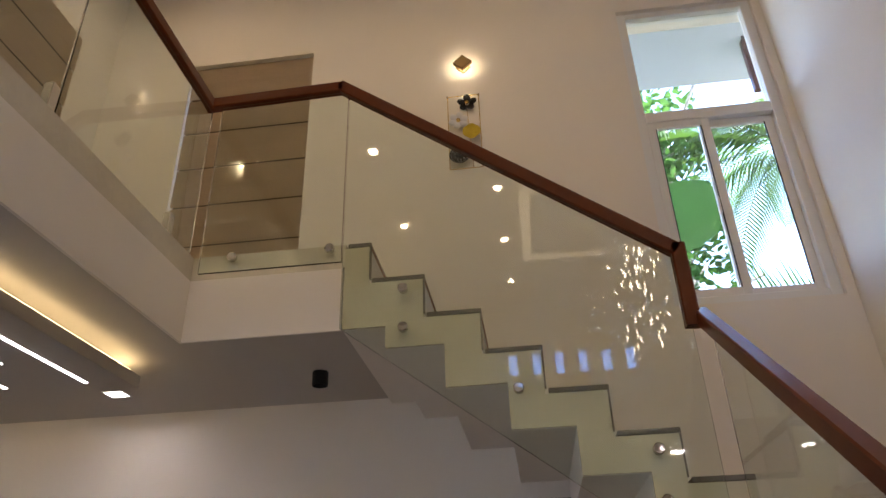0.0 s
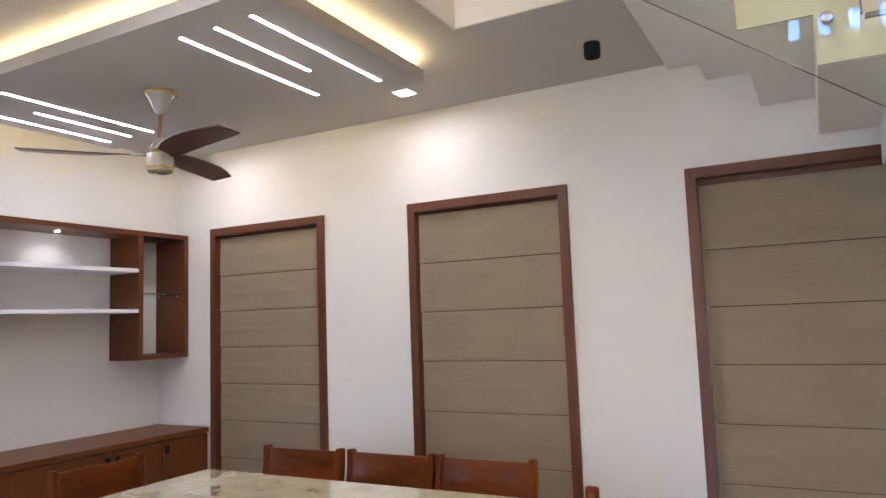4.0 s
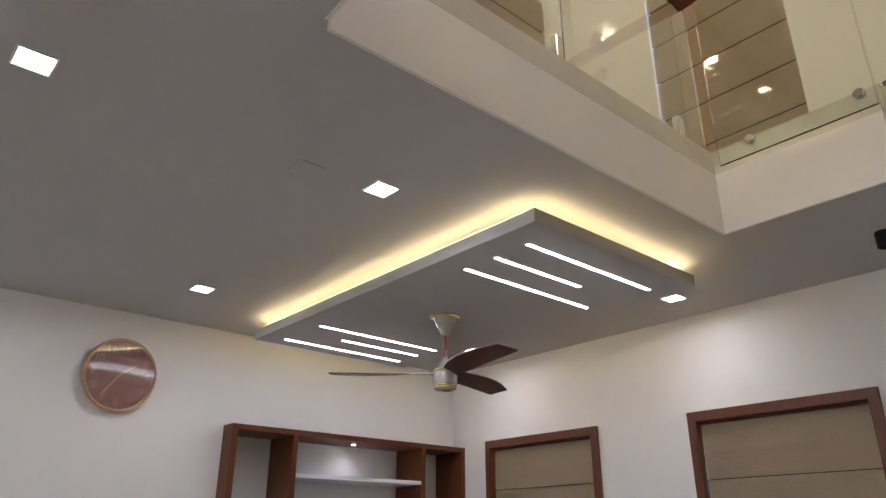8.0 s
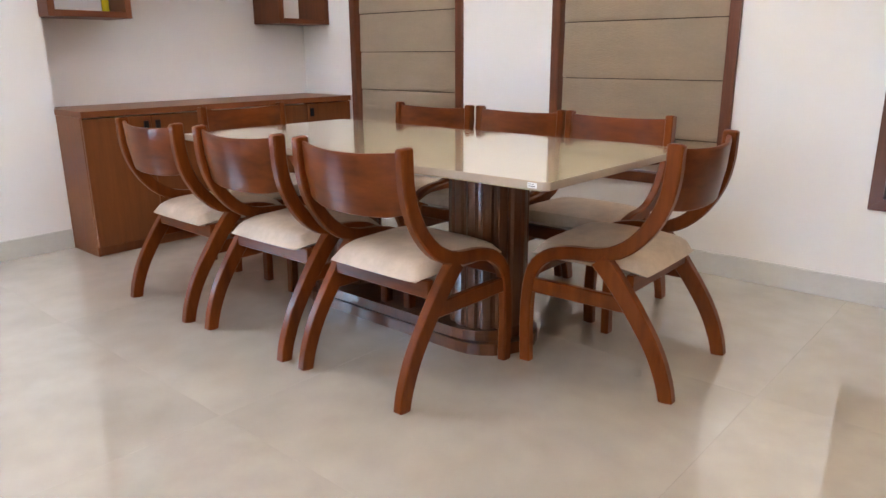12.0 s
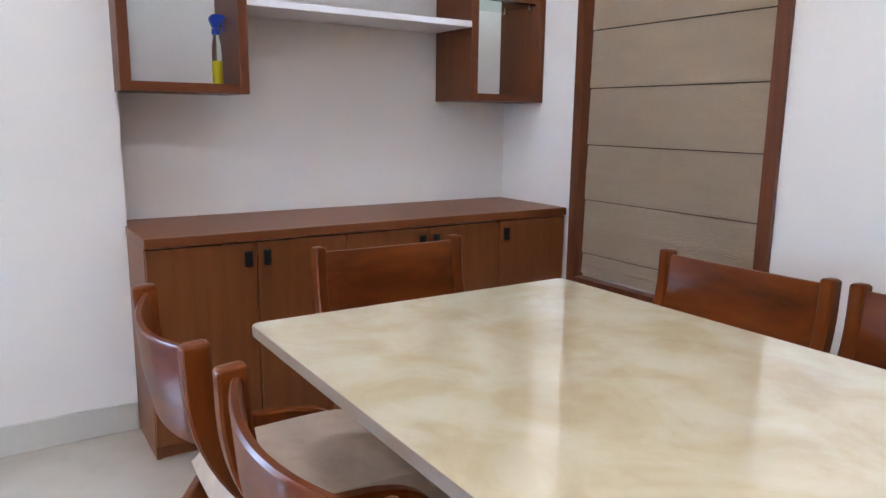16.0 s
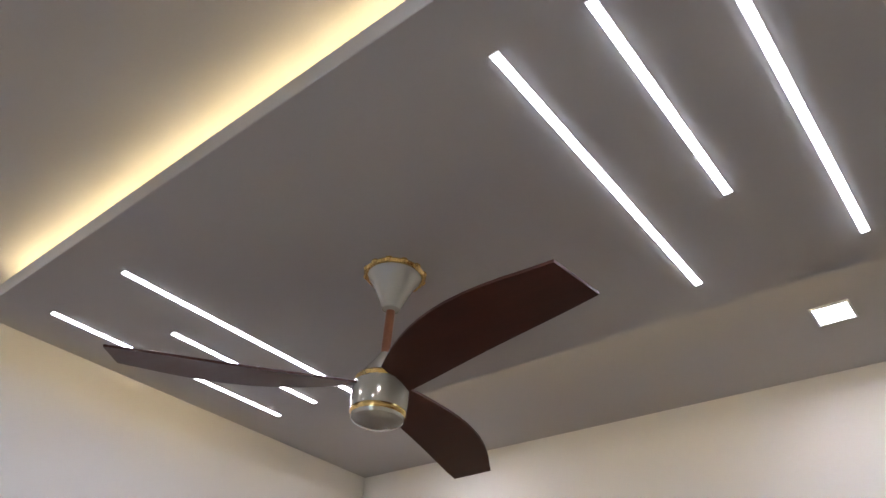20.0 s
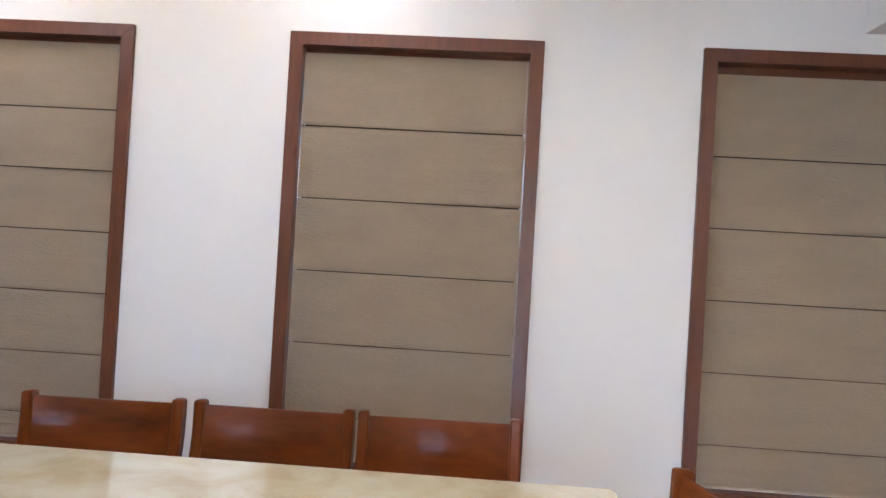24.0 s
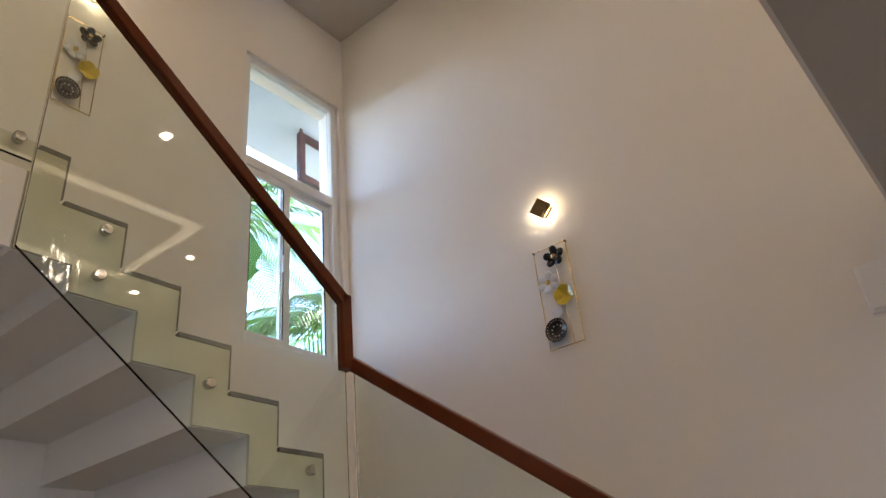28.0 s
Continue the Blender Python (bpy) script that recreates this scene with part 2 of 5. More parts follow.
M_MARBLE.node_tree.nodes["Principled BSDF"].inputs["Coat IOR"].default_value = 1.75
M_MARBLE.node_tree.nodes["Principled BSDF"].inputs["Coat Roughness"].default_value = 0.08


# ---- mesh helpers ----
def mesh_of(bm, name):
    me = bpy.data.meshes.new(name)
    bm.to_mesh(me)
    bm.free()
    return me


def part(name, bm, material, parent=None, label="", smooth=False):
    """Links a bmesh as one mesh object under a thing or a part."""
    me = mesh_of(bm, name)
    me.materials.append(material)
    if smooth:
        for p in me.polygons:
            p.use_smooth = True
        me.set_sharp_from_angle(angle=radians(38))
    ob = new(name, me)
    ob.parent = parent
    if label:
        ob["label"] = label
    return ob


def thing(name, label, category, at=(0, 0, 0), rz=0, group="", kind=""):
    ob = new(name)
    ob.empty_display_size = 0.05
    ob.matrix_basis = pose(*at, 0, 0, rz)
    return tagged(ob, label, category, group, kind)


def structure(name, bm, material, label="", smooth=False):
    return tagged(part(name, bm, material, None, label, smooth), kind="structure")


def box(x0, x1, y0, y1, z0, z1, bevel=0.0, bm=None, seg=1):
    b = bmesh.new() if bm is None else bm
    vs = [b.verts.new((x, y, z)) for x in (x0, x1) for y in (y0, y1) for z in (z0, z1)]
    fs = [b.faces.new([vs[i] for i in q]) for q in ((0, 1, 3, 2), (4, 6, 7, 5), (0, 4, 5, 1), (2, 3, 7, 6), (0, 2, 6, 4), (1, 5, 7, 3))]
    if bevel:
        es = list({e for f in fs for e in f.edges})
        bmesh.ops.bevel(b, geom=es, offset=bevel, segments=seg, affect="EDGES", clamp_overlap=True)
    return b


def prism(pts, axis, a, b_, bevel=0.0):
    """A polygon given in the two other axes, drawn out along an axis from a to b_."""
    b = bmesh.new()

    def at(p, w):
        return {"x": (w, p[0], p[1]), "y": (p[0], w, p[1]), "z": (p[0], p[1], w)}[axis]
    lo, hi = [b.verts.new(at(p, a)) for p in pts], [b.verts.new(at(p, b_)) for p in pts]
    n = len(pts)
    b.faces.new(lo)
    b.faces.new(hi[::-1])
    for i in range(n):
        b.faces.new((lo[i], hi[i], hi[(i + 1) % n], lo[(i + 1) % n]))
    bmesh.ops.recalc_face_normals(b, faces=b.faces[:])
    if bevel:
        bmesh.ops.bevel(b, geom=b.edges[:], offset=bevel, segments=2, affect="EDGES", clamp_overlap=True)
    return b


def lathe(profile, steps=32, bm=None, at=(0, 0, 0)):
    """Turned about z from rows of (radius, z)."""
    b = bmesh.new() if bm is None else bm
    rings = []
    for r, z in profile:
        rings.append([b.verts.new((at[0] + r * math.cos(2 * math.pi * k / steps), at[1] + r * math.sin(2 * math.pi * k / steps), at[2] + z)) for k in range(steps)])
    for p, q in zip(rings, rings[1:]):
        for k in range(steps):
            b.faces.new((p[k], p[(k + 1) % steps], q[(k + 1) % steps], q[k]))
    b.faces.new(rings[0][::-1])
    b.faces.new(rings[-1])
    bmesh.ops.recalc_face_normals(b, faces=b.faces[:])
    return b


def sweep(points, widths, depths, side, bm=None, bevel=0.0):
    """A bar of rectangular section along a line of points; side is the way its width runs."""
    b = bmesh.new() if bm is None else bm
    P = [Vector(p) for p in points]
    rings = []
    for i, p in enumerate(P):
        t = (P[min(i + 1, len(P) - 1)] - P[max(i - 1, 0)]).normalized()
        s = Vector(side[i] if isinstance(side, list) else side)
        s = (s - t * s.dot(t)).normalized()
        u = t.cross(s)
        w = (widths[i] if isinstance(widths, (list, tuple)) else widths) / 2
        d = (depths[i] if isinstance(depths, (list, tuple)) else depths) / 2
        c = min(w, d) * bevel
        ring = []
        for a, e in ((1, 1), (-1, 1), (-1, -1), (1, -1)):
            if bevel:
                first, second = (p + s * (w * a) + u * (e * (d - c)), p + s * (a * (w - c)) + u * (d * e))
                ring += [first, second] if a * e > 0 else [second, first]
            else:
                ring.append(p + s * (w * a) + u * (d * e))
        rings.append([b.verts.new(v) for v in ring])
    k = len(rings[0])
    fs = [b.faces.new(rings[0]), b.faces.new(rings[-1][::-1])]
    for q, r in zip(rings, rings[1:]):
        fs += [b.faces.new((q[j], r[j], r[(j + 1) % k], q[(j + 1) % k])) for j in range(k)]
    bmesh.ops.recalc_face_normals(b, faces=fs)
    return b


def tube(points, r, bm=None):
    return sweep(points, 2 * r, 2 * r, (0.123, 0.321, 0.9), bm, 0.6)


# ---- plan ----
XW, XE, YS, ZC, ZU = 1.463, 7.53, -9.0, 2.755, 6.13
XV, YV, ZSLAB, FZ = 4.345, -3.015, 3.115, 0.03
TH = 0.23
SYT = -1.04
W_WIN = [(1.828, 2.834), (3.470, 4.472), (5.083, 6.088)]
Z0, Z1 = 0.45, 2.20

# floor slab and tiles
structure("floor", box(-2.5, 9.93, YS - TH, TH, -0.2, FZ - 0.006), M_SKIRT, "cement bed under polished cream floor tiles")


# walls: north wall as pieces round the openings
def wall_bricks(name, axis, w0, w1, a0, a1, zlo, zhi, holes, material, label):
    """A wall of thickness w0..w1 across the axis, from a0 to a1, with rectangular holes (u0, u1, z0, z1)."""
    b = bmesh.new()
    us = sorted({a0, a1, *[h[0] for h in holes], *[h[1] for h in holes]})
    zs = sorted({zlo, zhi, *[h[2] for h in holes], *[h[3] for h in holes]})
    solid = {}
    for i in range(len(us) - 1):
        for j in range(len(zs) - 1):
            cu, cz = (us[i] + us[i + 1]) / 2, (zs[j] + zs[j + 1]) / 2
            solid[i, j] = not any(h[0] < cu < h[1] and h[2] < cz < h[3] for h in holes)

    def v(u, w, z):
        return b.verts.new((u, w, z) if axis == "y" else (w, u, z))
    for (i, j), s in solid.items():
        if not s:
            continue
        u0, u1, p0, p1 = us[i], us[i + 1], zs[j], zs[j + 1]
        for w in (w0, w1):
            b.faces.new([v(u0, w, p0), v(u1, w, p0), v(u1, w, p1), v(u0, w, p1)])
        for di, dj, q in ((-1, 0, ((u0, p0), (u0, p1))), (1, 0, ((u1, p0), (u1, p1))), (0, -1, ((u0, p0), (u1, p0))), (0, 1, ((u0, p1), (u1, p1)))):
            if not solid.get((i + di, j + dj), False):
                (ua, za), (ub, zb) = q
                b.faces.new([v(ua, w0, za), v(ub, w0, zb), v(ub, w1, zb), v(ua, w1, za)])
    bmesh.ops.remove_doubles(b, verts=b.verts[:], dist=1e-4)
    bmesh.ops.recalc_face_normals(b, faces=b.faces[:])
    return structure(name, b, material, label)


W4 = (6.585, 7.475, 3.155, 5.37)
UB = (3.54, 4.452, 3.16, 5.32)
wall_bricks("wall_north", "y", 0.0, TH, XW - TH, XE + TH, -0.2, ZU + 0.2, [(a + 0.05, b - 0.05, Z0 + 0.05, Z1 - 0.05) for a, b in W_WIN] + [W4, UB], M_WALL, "tall painted off-white wall with window openings")
NB, NY = 1.295, -1.864
wall_bricks("wall_west", "x", NB - TH, XW, YS, 0.0, -0.2, ZC + 0.2, [(-4.15, -3.16, -0.2, 2.174), (NY, 0.0, 0.0, 2.178)], M_WALL, "painted off-white wall with a niche and a doorway")
structure("wall_niche_back", box(NB - 0.05, NB, NY, 0.0, 0.0, 2.178), M_WALL, "painted back of the wall niche")
XH, YH = 9.7, -3.36
wall_bricks("wall_east", "x", XE, XE + TH, YH + TH, 0.0, -0.2, ZU + 0.2, [], M_WALL, "tall painted off-white wall beside the stairs")
wall_bricks("wall_hall_return", "y", YH, YH + TH, XE, XH, -0.2, ZU + 0.2, [], M_WALL, "painted off-white return wall of the hall")
wall_bricks("wall_hall_east", "x", XH, XH + TH, YS, YH + TH, -0.2, ZU + 0.2, [], M_WALL, "tall painted off-white wall of the hall")
# the wide low opening is for the added fill window
wall_bricks("wall_south", "y", YS - TH, YS, XW - TH, XH + TH, -0.2, ZU + 0.2, [(5.5 + k * 0.36, 5.67 + k * 0.36, 5.07, 5.47) for k in range(6)] + [(4.2, 5.8, 0.9, 2.3)], M_WALL, "painted wall with a row of narrow high windows")
XU = 2.9
wall_bricks("wall_upper_west", "x", XU - 0.15, XU, YS, 0.0, ZSLAB, ZU, [], M_WALL, "painted upper wall of the landing")

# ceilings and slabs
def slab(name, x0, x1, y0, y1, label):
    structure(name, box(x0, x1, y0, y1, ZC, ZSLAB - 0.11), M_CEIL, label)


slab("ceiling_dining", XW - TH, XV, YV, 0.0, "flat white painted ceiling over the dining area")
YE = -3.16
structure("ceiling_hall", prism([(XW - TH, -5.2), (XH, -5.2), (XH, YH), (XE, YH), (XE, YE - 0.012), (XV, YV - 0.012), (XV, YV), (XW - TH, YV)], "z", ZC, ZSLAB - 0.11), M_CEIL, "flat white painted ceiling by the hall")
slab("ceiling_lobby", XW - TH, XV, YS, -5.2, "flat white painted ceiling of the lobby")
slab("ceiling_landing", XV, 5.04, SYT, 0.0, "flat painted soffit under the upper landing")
structure("fascia_trim", box(XV, XV + 0.012, YV + 0.012 - 0.012, SYT, ZC - 0.03, ZSLAB - 0.11), M_WALL, "white painted slab edge")
structure("fascia_trim_landing", box(XV + 0.012, 5.03, SYT - 0.012, SYT, ZC - 0.03, ZSLAB - 0.11), M_WALL, "white painted landing edge")
structure("fascia_trim_hall", prism([(XV, YV - 0.012), (XE, YE - 0.012), (XE, YE), (XV + 0.012, YV)], "z", ZC - 0.002, ZSLAB - 0.11), M_WALL, "white painted slab edge")
structure("floor_upper", box(XU - 0.15, XV + 0.012, YV + 0.012 - 0.012, 0.0, ZSLAB - 0.11, ZSLAB), M_GRANITE, "grey stone upper floor with a polished edge")
structure("floor_upper_landing", box(XV + 0.012, 5.04, SYT - 0.012, 0.0, ZSLAB - 0.11, ZSLAB), M_GRANITE, "grey stone landing floor")
structure("floor_upper_hall", prism([(XU - 0.15, -5.2), (XH, -5.2), (XH, YH), (XE, YH), (XE, YE), (XV + 0.012, YV), (XU - 0.15, YV)], "z", ZSLAB - 0.11, ZSLAB - 0.05), M_GRANITE, "grey stone upper floor")
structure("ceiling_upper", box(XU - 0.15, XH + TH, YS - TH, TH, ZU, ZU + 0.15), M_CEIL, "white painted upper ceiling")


# skirting of the dining area
structure("baseboard_north", box(NB, 6.56, -0.012, 0.0, FZ, FZ + 0.11, 0.002), M_SKIRT, "grey tile skirting")
structure("baseboard_west", box(XW, XW + 0.012, -3.16, NY - 0.01, FZ, FZ + 0.11, 0.002), M_SKIRT, "grey tile skirting")
structure("baseboard_west_far", box(XW, XW + 0.012, YS, -4.15, FZ, FZ + 0.11, 0.002), M_SKIRT, "grey tile skirting")


# ---- windows with roman blinds ----
def window_frame(x0, x1, z0, z1, w, y0, y1, parent, material):
    """Four mitred bars."""
    for nm, quad in (("jamb", [(x0, z0), (x0 + w, z0 + w), (x0 + w, z1 - w), (x0, z1)]), ("jamb", [(x1, z0), (x1, z1), (x1 - w, z1 - w), (x1 - w, z0 + w)]),
                     ("head", [(x0, z1), (x0 + w, z1 - w), (x1 - w, z1 - w), (x1, z1)]), ("sill", [(x0, z0), (x1, z0), (x1 - w, z0 + w), (x0 + w, z0 + w)])):
        part(nm, prism(quad, "y", y0, y1, 0.0015), material, parent)


def blind_panel(x0, x1, za, zb, y, seed, sag=0.0025):
    """One fold of a roman blind: cloth that bows out between two rods, with soft creases."""
    b = bmesh.new()
    nx, nz = 26, 24
    grid = []
    for j in range(nz + 1):
        v = j / nz
        row = []
        for i in range(nx + 1):
            u = i / nx
            x, z = x0 + (x1 - x0) * u, za + (zb - za) * v
            bow = sag * math.sin(math.pi * v) ** 0.6 + 0.002 + 0.007 * (1 - v) ** 4
            wr = 0.0014 * noise.noise((x * 3 + seed * 7.3, z * 6, seed)) + 0.0006 * noise.noise((x * 14, z * 30, seed * 3.1))
            for cz, cs in ((0.50, 1.5), (0.43, 0.6), (0.20, 0.4)):
                wr += 0.0028 * cs * max(0.0, 1 - abs(v - cz - 0.008 * noise.noise((x * 5, seed, cz))) / 0.06) * (0.6 + noise.noise((x * 4, seed * 2, cz)))
            edge = 0.003 if v in (0, 1) else 0
            row.append(b.verts.new((x + 0.0015 * noise.noise((z * 9, seed, u)), y - bow - wr * math.sin(math.pi * v) + edge, z)))
        grid.append(row)
    for j in range(nz):
        for i in range(nx):
            b.faces.new((grid[j][i], grid[j][i + 1], grid[j + 1][i + 1], grid[j + 1][i]))
    bmesh.ops.solidify(b, geom=b.faces[:], thickness=0.003)
    return b


def roman_blind(x0, x1, z_top, pleats, z_bot, y, label):
    th = thing("roman_blind", label, "blind", ((x0 + x1) / 2, y, z_bot), group="taupe roman blinds")
    zs = [z_top, *pleats, z_bot]
    c = (x0 + x1) / 2
    for k, (b, a) in enumerate(zip(zs, zs[1:])):
        part("panel", blind_panel(x0 - c, x1 - c, a + 0.001 - z_bot, b - 0.0034 - z_bot, 0, k + x0 * 3), M_BLIND, th, smooth=True)
    # added sheet; its dark colour shows through the gaps as fold shadows
    part("lining", box(x0 - c + 0.01, x1 - c - 0.01, 0.010, 0.013, 0.01, z_top - z_bot - 0.01), M_FOLDSHADOW, th, "dark sheet drawing the shadow lines between the folds")
    part("head_rail", box(x0 - c, x1 - c, 0.014, 0.040, z_top - z_bot - 0.03, z_top - z_bot + 0.012, 0.003), M_BLIND, th)
    part("bottom_bar", box(x0 - c + 0.005, x1 - c - 0.005, -0.004, 0.008, -0.012, 0.006, 0.002), M_BLIND, th)
    return th


PLEATS = [[1.862 - 0.250 * k for k in range(6)], [1.838 - 0.290 * k for k in range(5)], [1.793 - 0.280 * k for k in range(5)]]
for k, (a, b) in enumerate(W_WIN):
    wn_ = thing(f"window_{k + 1}", "tall window in a flat reddish-brown wood frame", "window", (0, 0, 0), kind="structure")
    window_frame(a, b, Z0, Z1, 0.052, -0.02, 0.075, wn_, M_FRAME)
    part("pane", box(a + 0.09, b - 0.09, 0.15, 0.156, Z0 + 0.09, Z1 - 0.09), M_PANE, wn_).visible_shadow = False
    for nm, q in (("sash", (a + 0.05, a + 0.09, Z0 + 0.05, Z1 - 0.05)), ("sash", (b - 0.09, b - 0.05, Z0 + 0.05, Z1 - 0.05)), ("rail", (a + 0.09, b - 0.09, Z0 + 0.05, Z0 + 0.09)), ("rail", (a + 0.09, b - 0.09, Z1 - 0.09, Z1 - 0.05))):
        part(nm, box(q[0], q[1], 0.135, 0.17, q[2], q[3], 0.003), M_UPVC, wn_)
    top = 2.135 if k < 2 else 2.118
    # board added to keep daylight out of the gap above the blind
    part("head_board", box(a + 0.05, b - 0.05, 0.045, 0.06, 2.05, Z1 - 0.05), M_FRAME, wn_)
    roman_blind(a + 0.0525, b - (0.056 if k == 0 else 0.0525), top, PLEATS[k], Z0 + 0.066, 0.035, "taupe fabric roman blind hanging closed in the wooden window frame")
def bead_chain(x, y, za, zb, parent):
    b = bmesh.new()
    n = int((zb - za) / 0.011)
    for k in range(n):
        q = bmesh.ops.create_icosphere(b, subdivisions=1, radius=0.0032)["verts"]
        bmesh.ops.translate(b, vec=(x, y, za + 0.011 * k), verts=q)
    return part("bead_chain", b, M_WHITE, parent, "white bead chain beside the cloth, standing for leaking daylight at window 1", True)


# window 1's beads stand in for daylight leaking past its blind; window 2's are a chain
for bl, hi in zip([o for o in scene.objects if o.name.startswith("roman_blind")], (0.85, 1.62)):
    bead_chain((W_WIN[0][1] - W_WIN[0][0]) / 2 - 0.061, -0.016, 0.10 if hi < 1 else 1.30, hi, bl)
roman_blind(UB[0] + 0.004, UB[1] - 0.004, UB[3] - 0.005, [UB[3] - 0.30 - 0.30 * k for k in range(6)], UB[2] + 0.03, 0.03, "tall taupe roman blind in the upper landing window")

# second upper blind on the landing's side wall
ub2 = roman_blind(-0.75, 0.75, 5.3, [5.0 - 0.3 * k for k in range(6)], 3.2, 0.0, "taupe roman blind on the upper side wall")
ub2.matrix_basis = pose(XU + 0.03, -0.40 - 0.75, 3.2, 0, 0, 90)

# upper daylight window
w4 = thing("window_4", "white framed sliding window with a fixed light above, bright garden outside", "window", kind="structure")
x0, x1, z0, z1 = W4
zt = 4.48
fw = 0.062
for nm, q in (("outer_frame", (x0, x0 + fw, z0, z1)), ("outer_frame", (x1 - fw, x1, z0, z1)), ("outer_frame", (x0 + fw, x1 - fw, z1 - 0.05, z1)), ("outer_frame", (x0 + fw, x1 - fw, z0, z0 + 0.055)), ("transom", (x0 + fw, x1 - fw, zt - 0.055, zt + 0.02))):
    part(nm, box(*q[:2], 0.03, 0.11, *q[2:], 0.004), M_UPVC, w4)
xm = 6.995
for a, b, y in ((x0 + fw, xm + 0.03, 0.04), (xm - 0.03, x1 - fw, 0.07)):
    s = 0.050
    for q in ((a, a + s, z0 + 0.055, zt - 0.055), (b - s, b, z0 + 0.055, zt - 0.055), (a + s, b - s, z0 + 0.055, z0 + 0.055 + s), (a + s, b - s, zt - 0.055 - s, zt - 0.055)):
        part("sash", box(*q[:2], y, y + 0.028, *q[2:], 0.003), M_UPVC, w4)
    for q in ((a + s, a + s + 0.006, z0 + 0.055 + s, zt - 0.055 - s), (b - s - 0.006, b - s, z0 + 0.055 + s, zt - 0.055 - s)):
        part("gasket", box(*q[:2], y + 0.002, y + 0.010, *q[2:]), M_BLACK, w4, "black rubber gasket")
    part("pane", box(a + s, b - s, y + 0.011, y + 0.016, z0 + 0.055 + s, zt - 0.055 - s), M_PANE, w4).visible_shadow = False
part("pane", box(x0 + fw, x1 - fw, 0.07, 0.075, zt + 0.02, z1 - 0.05), M_PANE, w4).visible_shadow = False
part("handle", box(xm - 0.045, xm - 0.032, 0.015, 0.04, 3.72, 3.84, 0.004), M_WHITE, w4, "white window handle")

# ---- ceiling: floating tray, lamps, fan ----
TX0, TX1, TY0, TY1, TZ = 1.805, 4.042, -1.900, -0.774, 2.636
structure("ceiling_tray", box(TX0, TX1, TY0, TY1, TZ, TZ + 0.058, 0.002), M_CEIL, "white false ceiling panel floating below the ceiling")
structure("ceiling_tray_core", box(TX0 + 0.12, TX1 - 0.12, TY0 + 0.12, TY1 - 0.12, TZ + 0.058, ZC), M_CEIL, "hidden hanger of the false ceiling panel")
STRIPS = [(1.938, -1.765, -0.912), (2.139, -1.493, -0.921), (2.316, -1.76, -0.912), (3.501, -1.755, -0.903), (3.684, -1.75, -1.188), (3.873, -1.757, -0.903)]
for x, a, b in STRIPS:
    s = thing("ceiling_strip_light", "thin white linear light recessed in the false ceiling panel", "ceiling light", (x, (a + b) / 2, TZ), group="linear strip lights")
    h = (b - a) / 2
    part("diffuser", box(-0.008, 0.008, -h, h, -0.003, 0.0), M_STRIP, s, "glowing white diffuser")
    part("channel", box(-0.0105, 0.0105, -h - 0.003, h + 0.003, -0.0015, 0.004), M_WHITE, s)
for x0_, x1_, y0_, y1_ in ((TX0 + 0.045, TX1 - 0.045, TY0 + 0.025, TY0 + 0.037), (TX1 - 0.037, TX1 - 0.025, TY0 + 0.045, TY1 - 0.045), (TX0 + 0.025, TX0 + 0.037, TY0 + 0.045, TY1 - 0.045), (TX0 + 0.045, TX1 - 0.045, TY1 - 0.060, TY1 - 0.012)):
    tagged(part("cove_light_strip", box(x0_, x1_, y0_, y1_, TZ + 0.0615, TZ + 0.074), M_COVE), "warm yellow light strip hidden on top of the false ceiling panel", "light strip")
LIGHTS = [(2.146, -0.415), (3.694, -0.38), (2.147, -2.388), (3.685, -2.357), (2.11, -3.585), (3.675, -3.54)]


def downlight(x, y, z):
    d = thing("downlight", "small square white recessed downlight, switched on", "ceiling light", (x, y, z), group="square downlights")
    part("panel", box(-0.046, 0.046, -0.046, 0.046, -0.003, 0.004), M_PANEL, d, "glowing white panel")
    for q in ((-0.053, -0.046, -0.053, 0.053), (0.046, 0.053, -0.053, 0.053), (-0.046, 0.046, -0.053, -0.046), (-0.046, 0.046, 0.046, 0.053)):
        part("rim", box(*q, -0.005, 0.004, 0.001), M_WHITE, d)
    return d


for x, y in LIGHTS:
    downlight(x, y, ZC)
# unseen fittings added to go with the hall and lobby fill lamps
for x, y in ((5.2, -3.9), (6.8, -3.9), (2.8, -5.6), (2.8, -7.4)):
    downlight(x, y, ZC)
# fittings for the upper lamps, the five added ones included
for x, y in UPLIGHTS:
    downlight(x, y, ZU)

structure("ceiling_cover_plate", box(3.585, 3.685, -2.70, -2.60, ZC - 0.004, ZC + 0.001, 0.001), M_CEIL, "blank square cover plate on the ceiling")
can = thing("surface_spotlight", "small black cylinder spotlight on the soffit under the stairs", "ceiling light", (4.785, -0.49, ZC))
part("housing", lathe([(0.036, 0.0), (0.038, -0.002), (0.038, -0.068), (0.034, -0.070), (0.032, -0.052), (0.030, -0.047)], 28), M_BLACK, can, "matt black housing", True)
part("lens", lathe([(0.026, -0.056), (0.028, -0.049)], 20), M_STEEL, can, "dull steel lens")

M_PEARL = mat("pearl_enamel", (0.52, 0.50, 0.42), 0.16, metal=0.35, var=0.03, scale=6, coat=0.8)
fan = thing("ceiling_fan", "ceiling fan with brown blades, pearl white and gold motor", "fan", (2.905, -1.352, TZ))
part("canopy", lathe([(0.070, 0.0), (0.068, -0.012), (0.062, -0.02), (0.055, -0.03), (0.030, -0.085), (0.022, -0.105), (0.012, -0.11)], 36), M_PEARL, fan, "pearl white canopy", True)
ring = lathe([(0.074, 0.0), (0.078, -0.006), (0.074, -0.012)], 36)
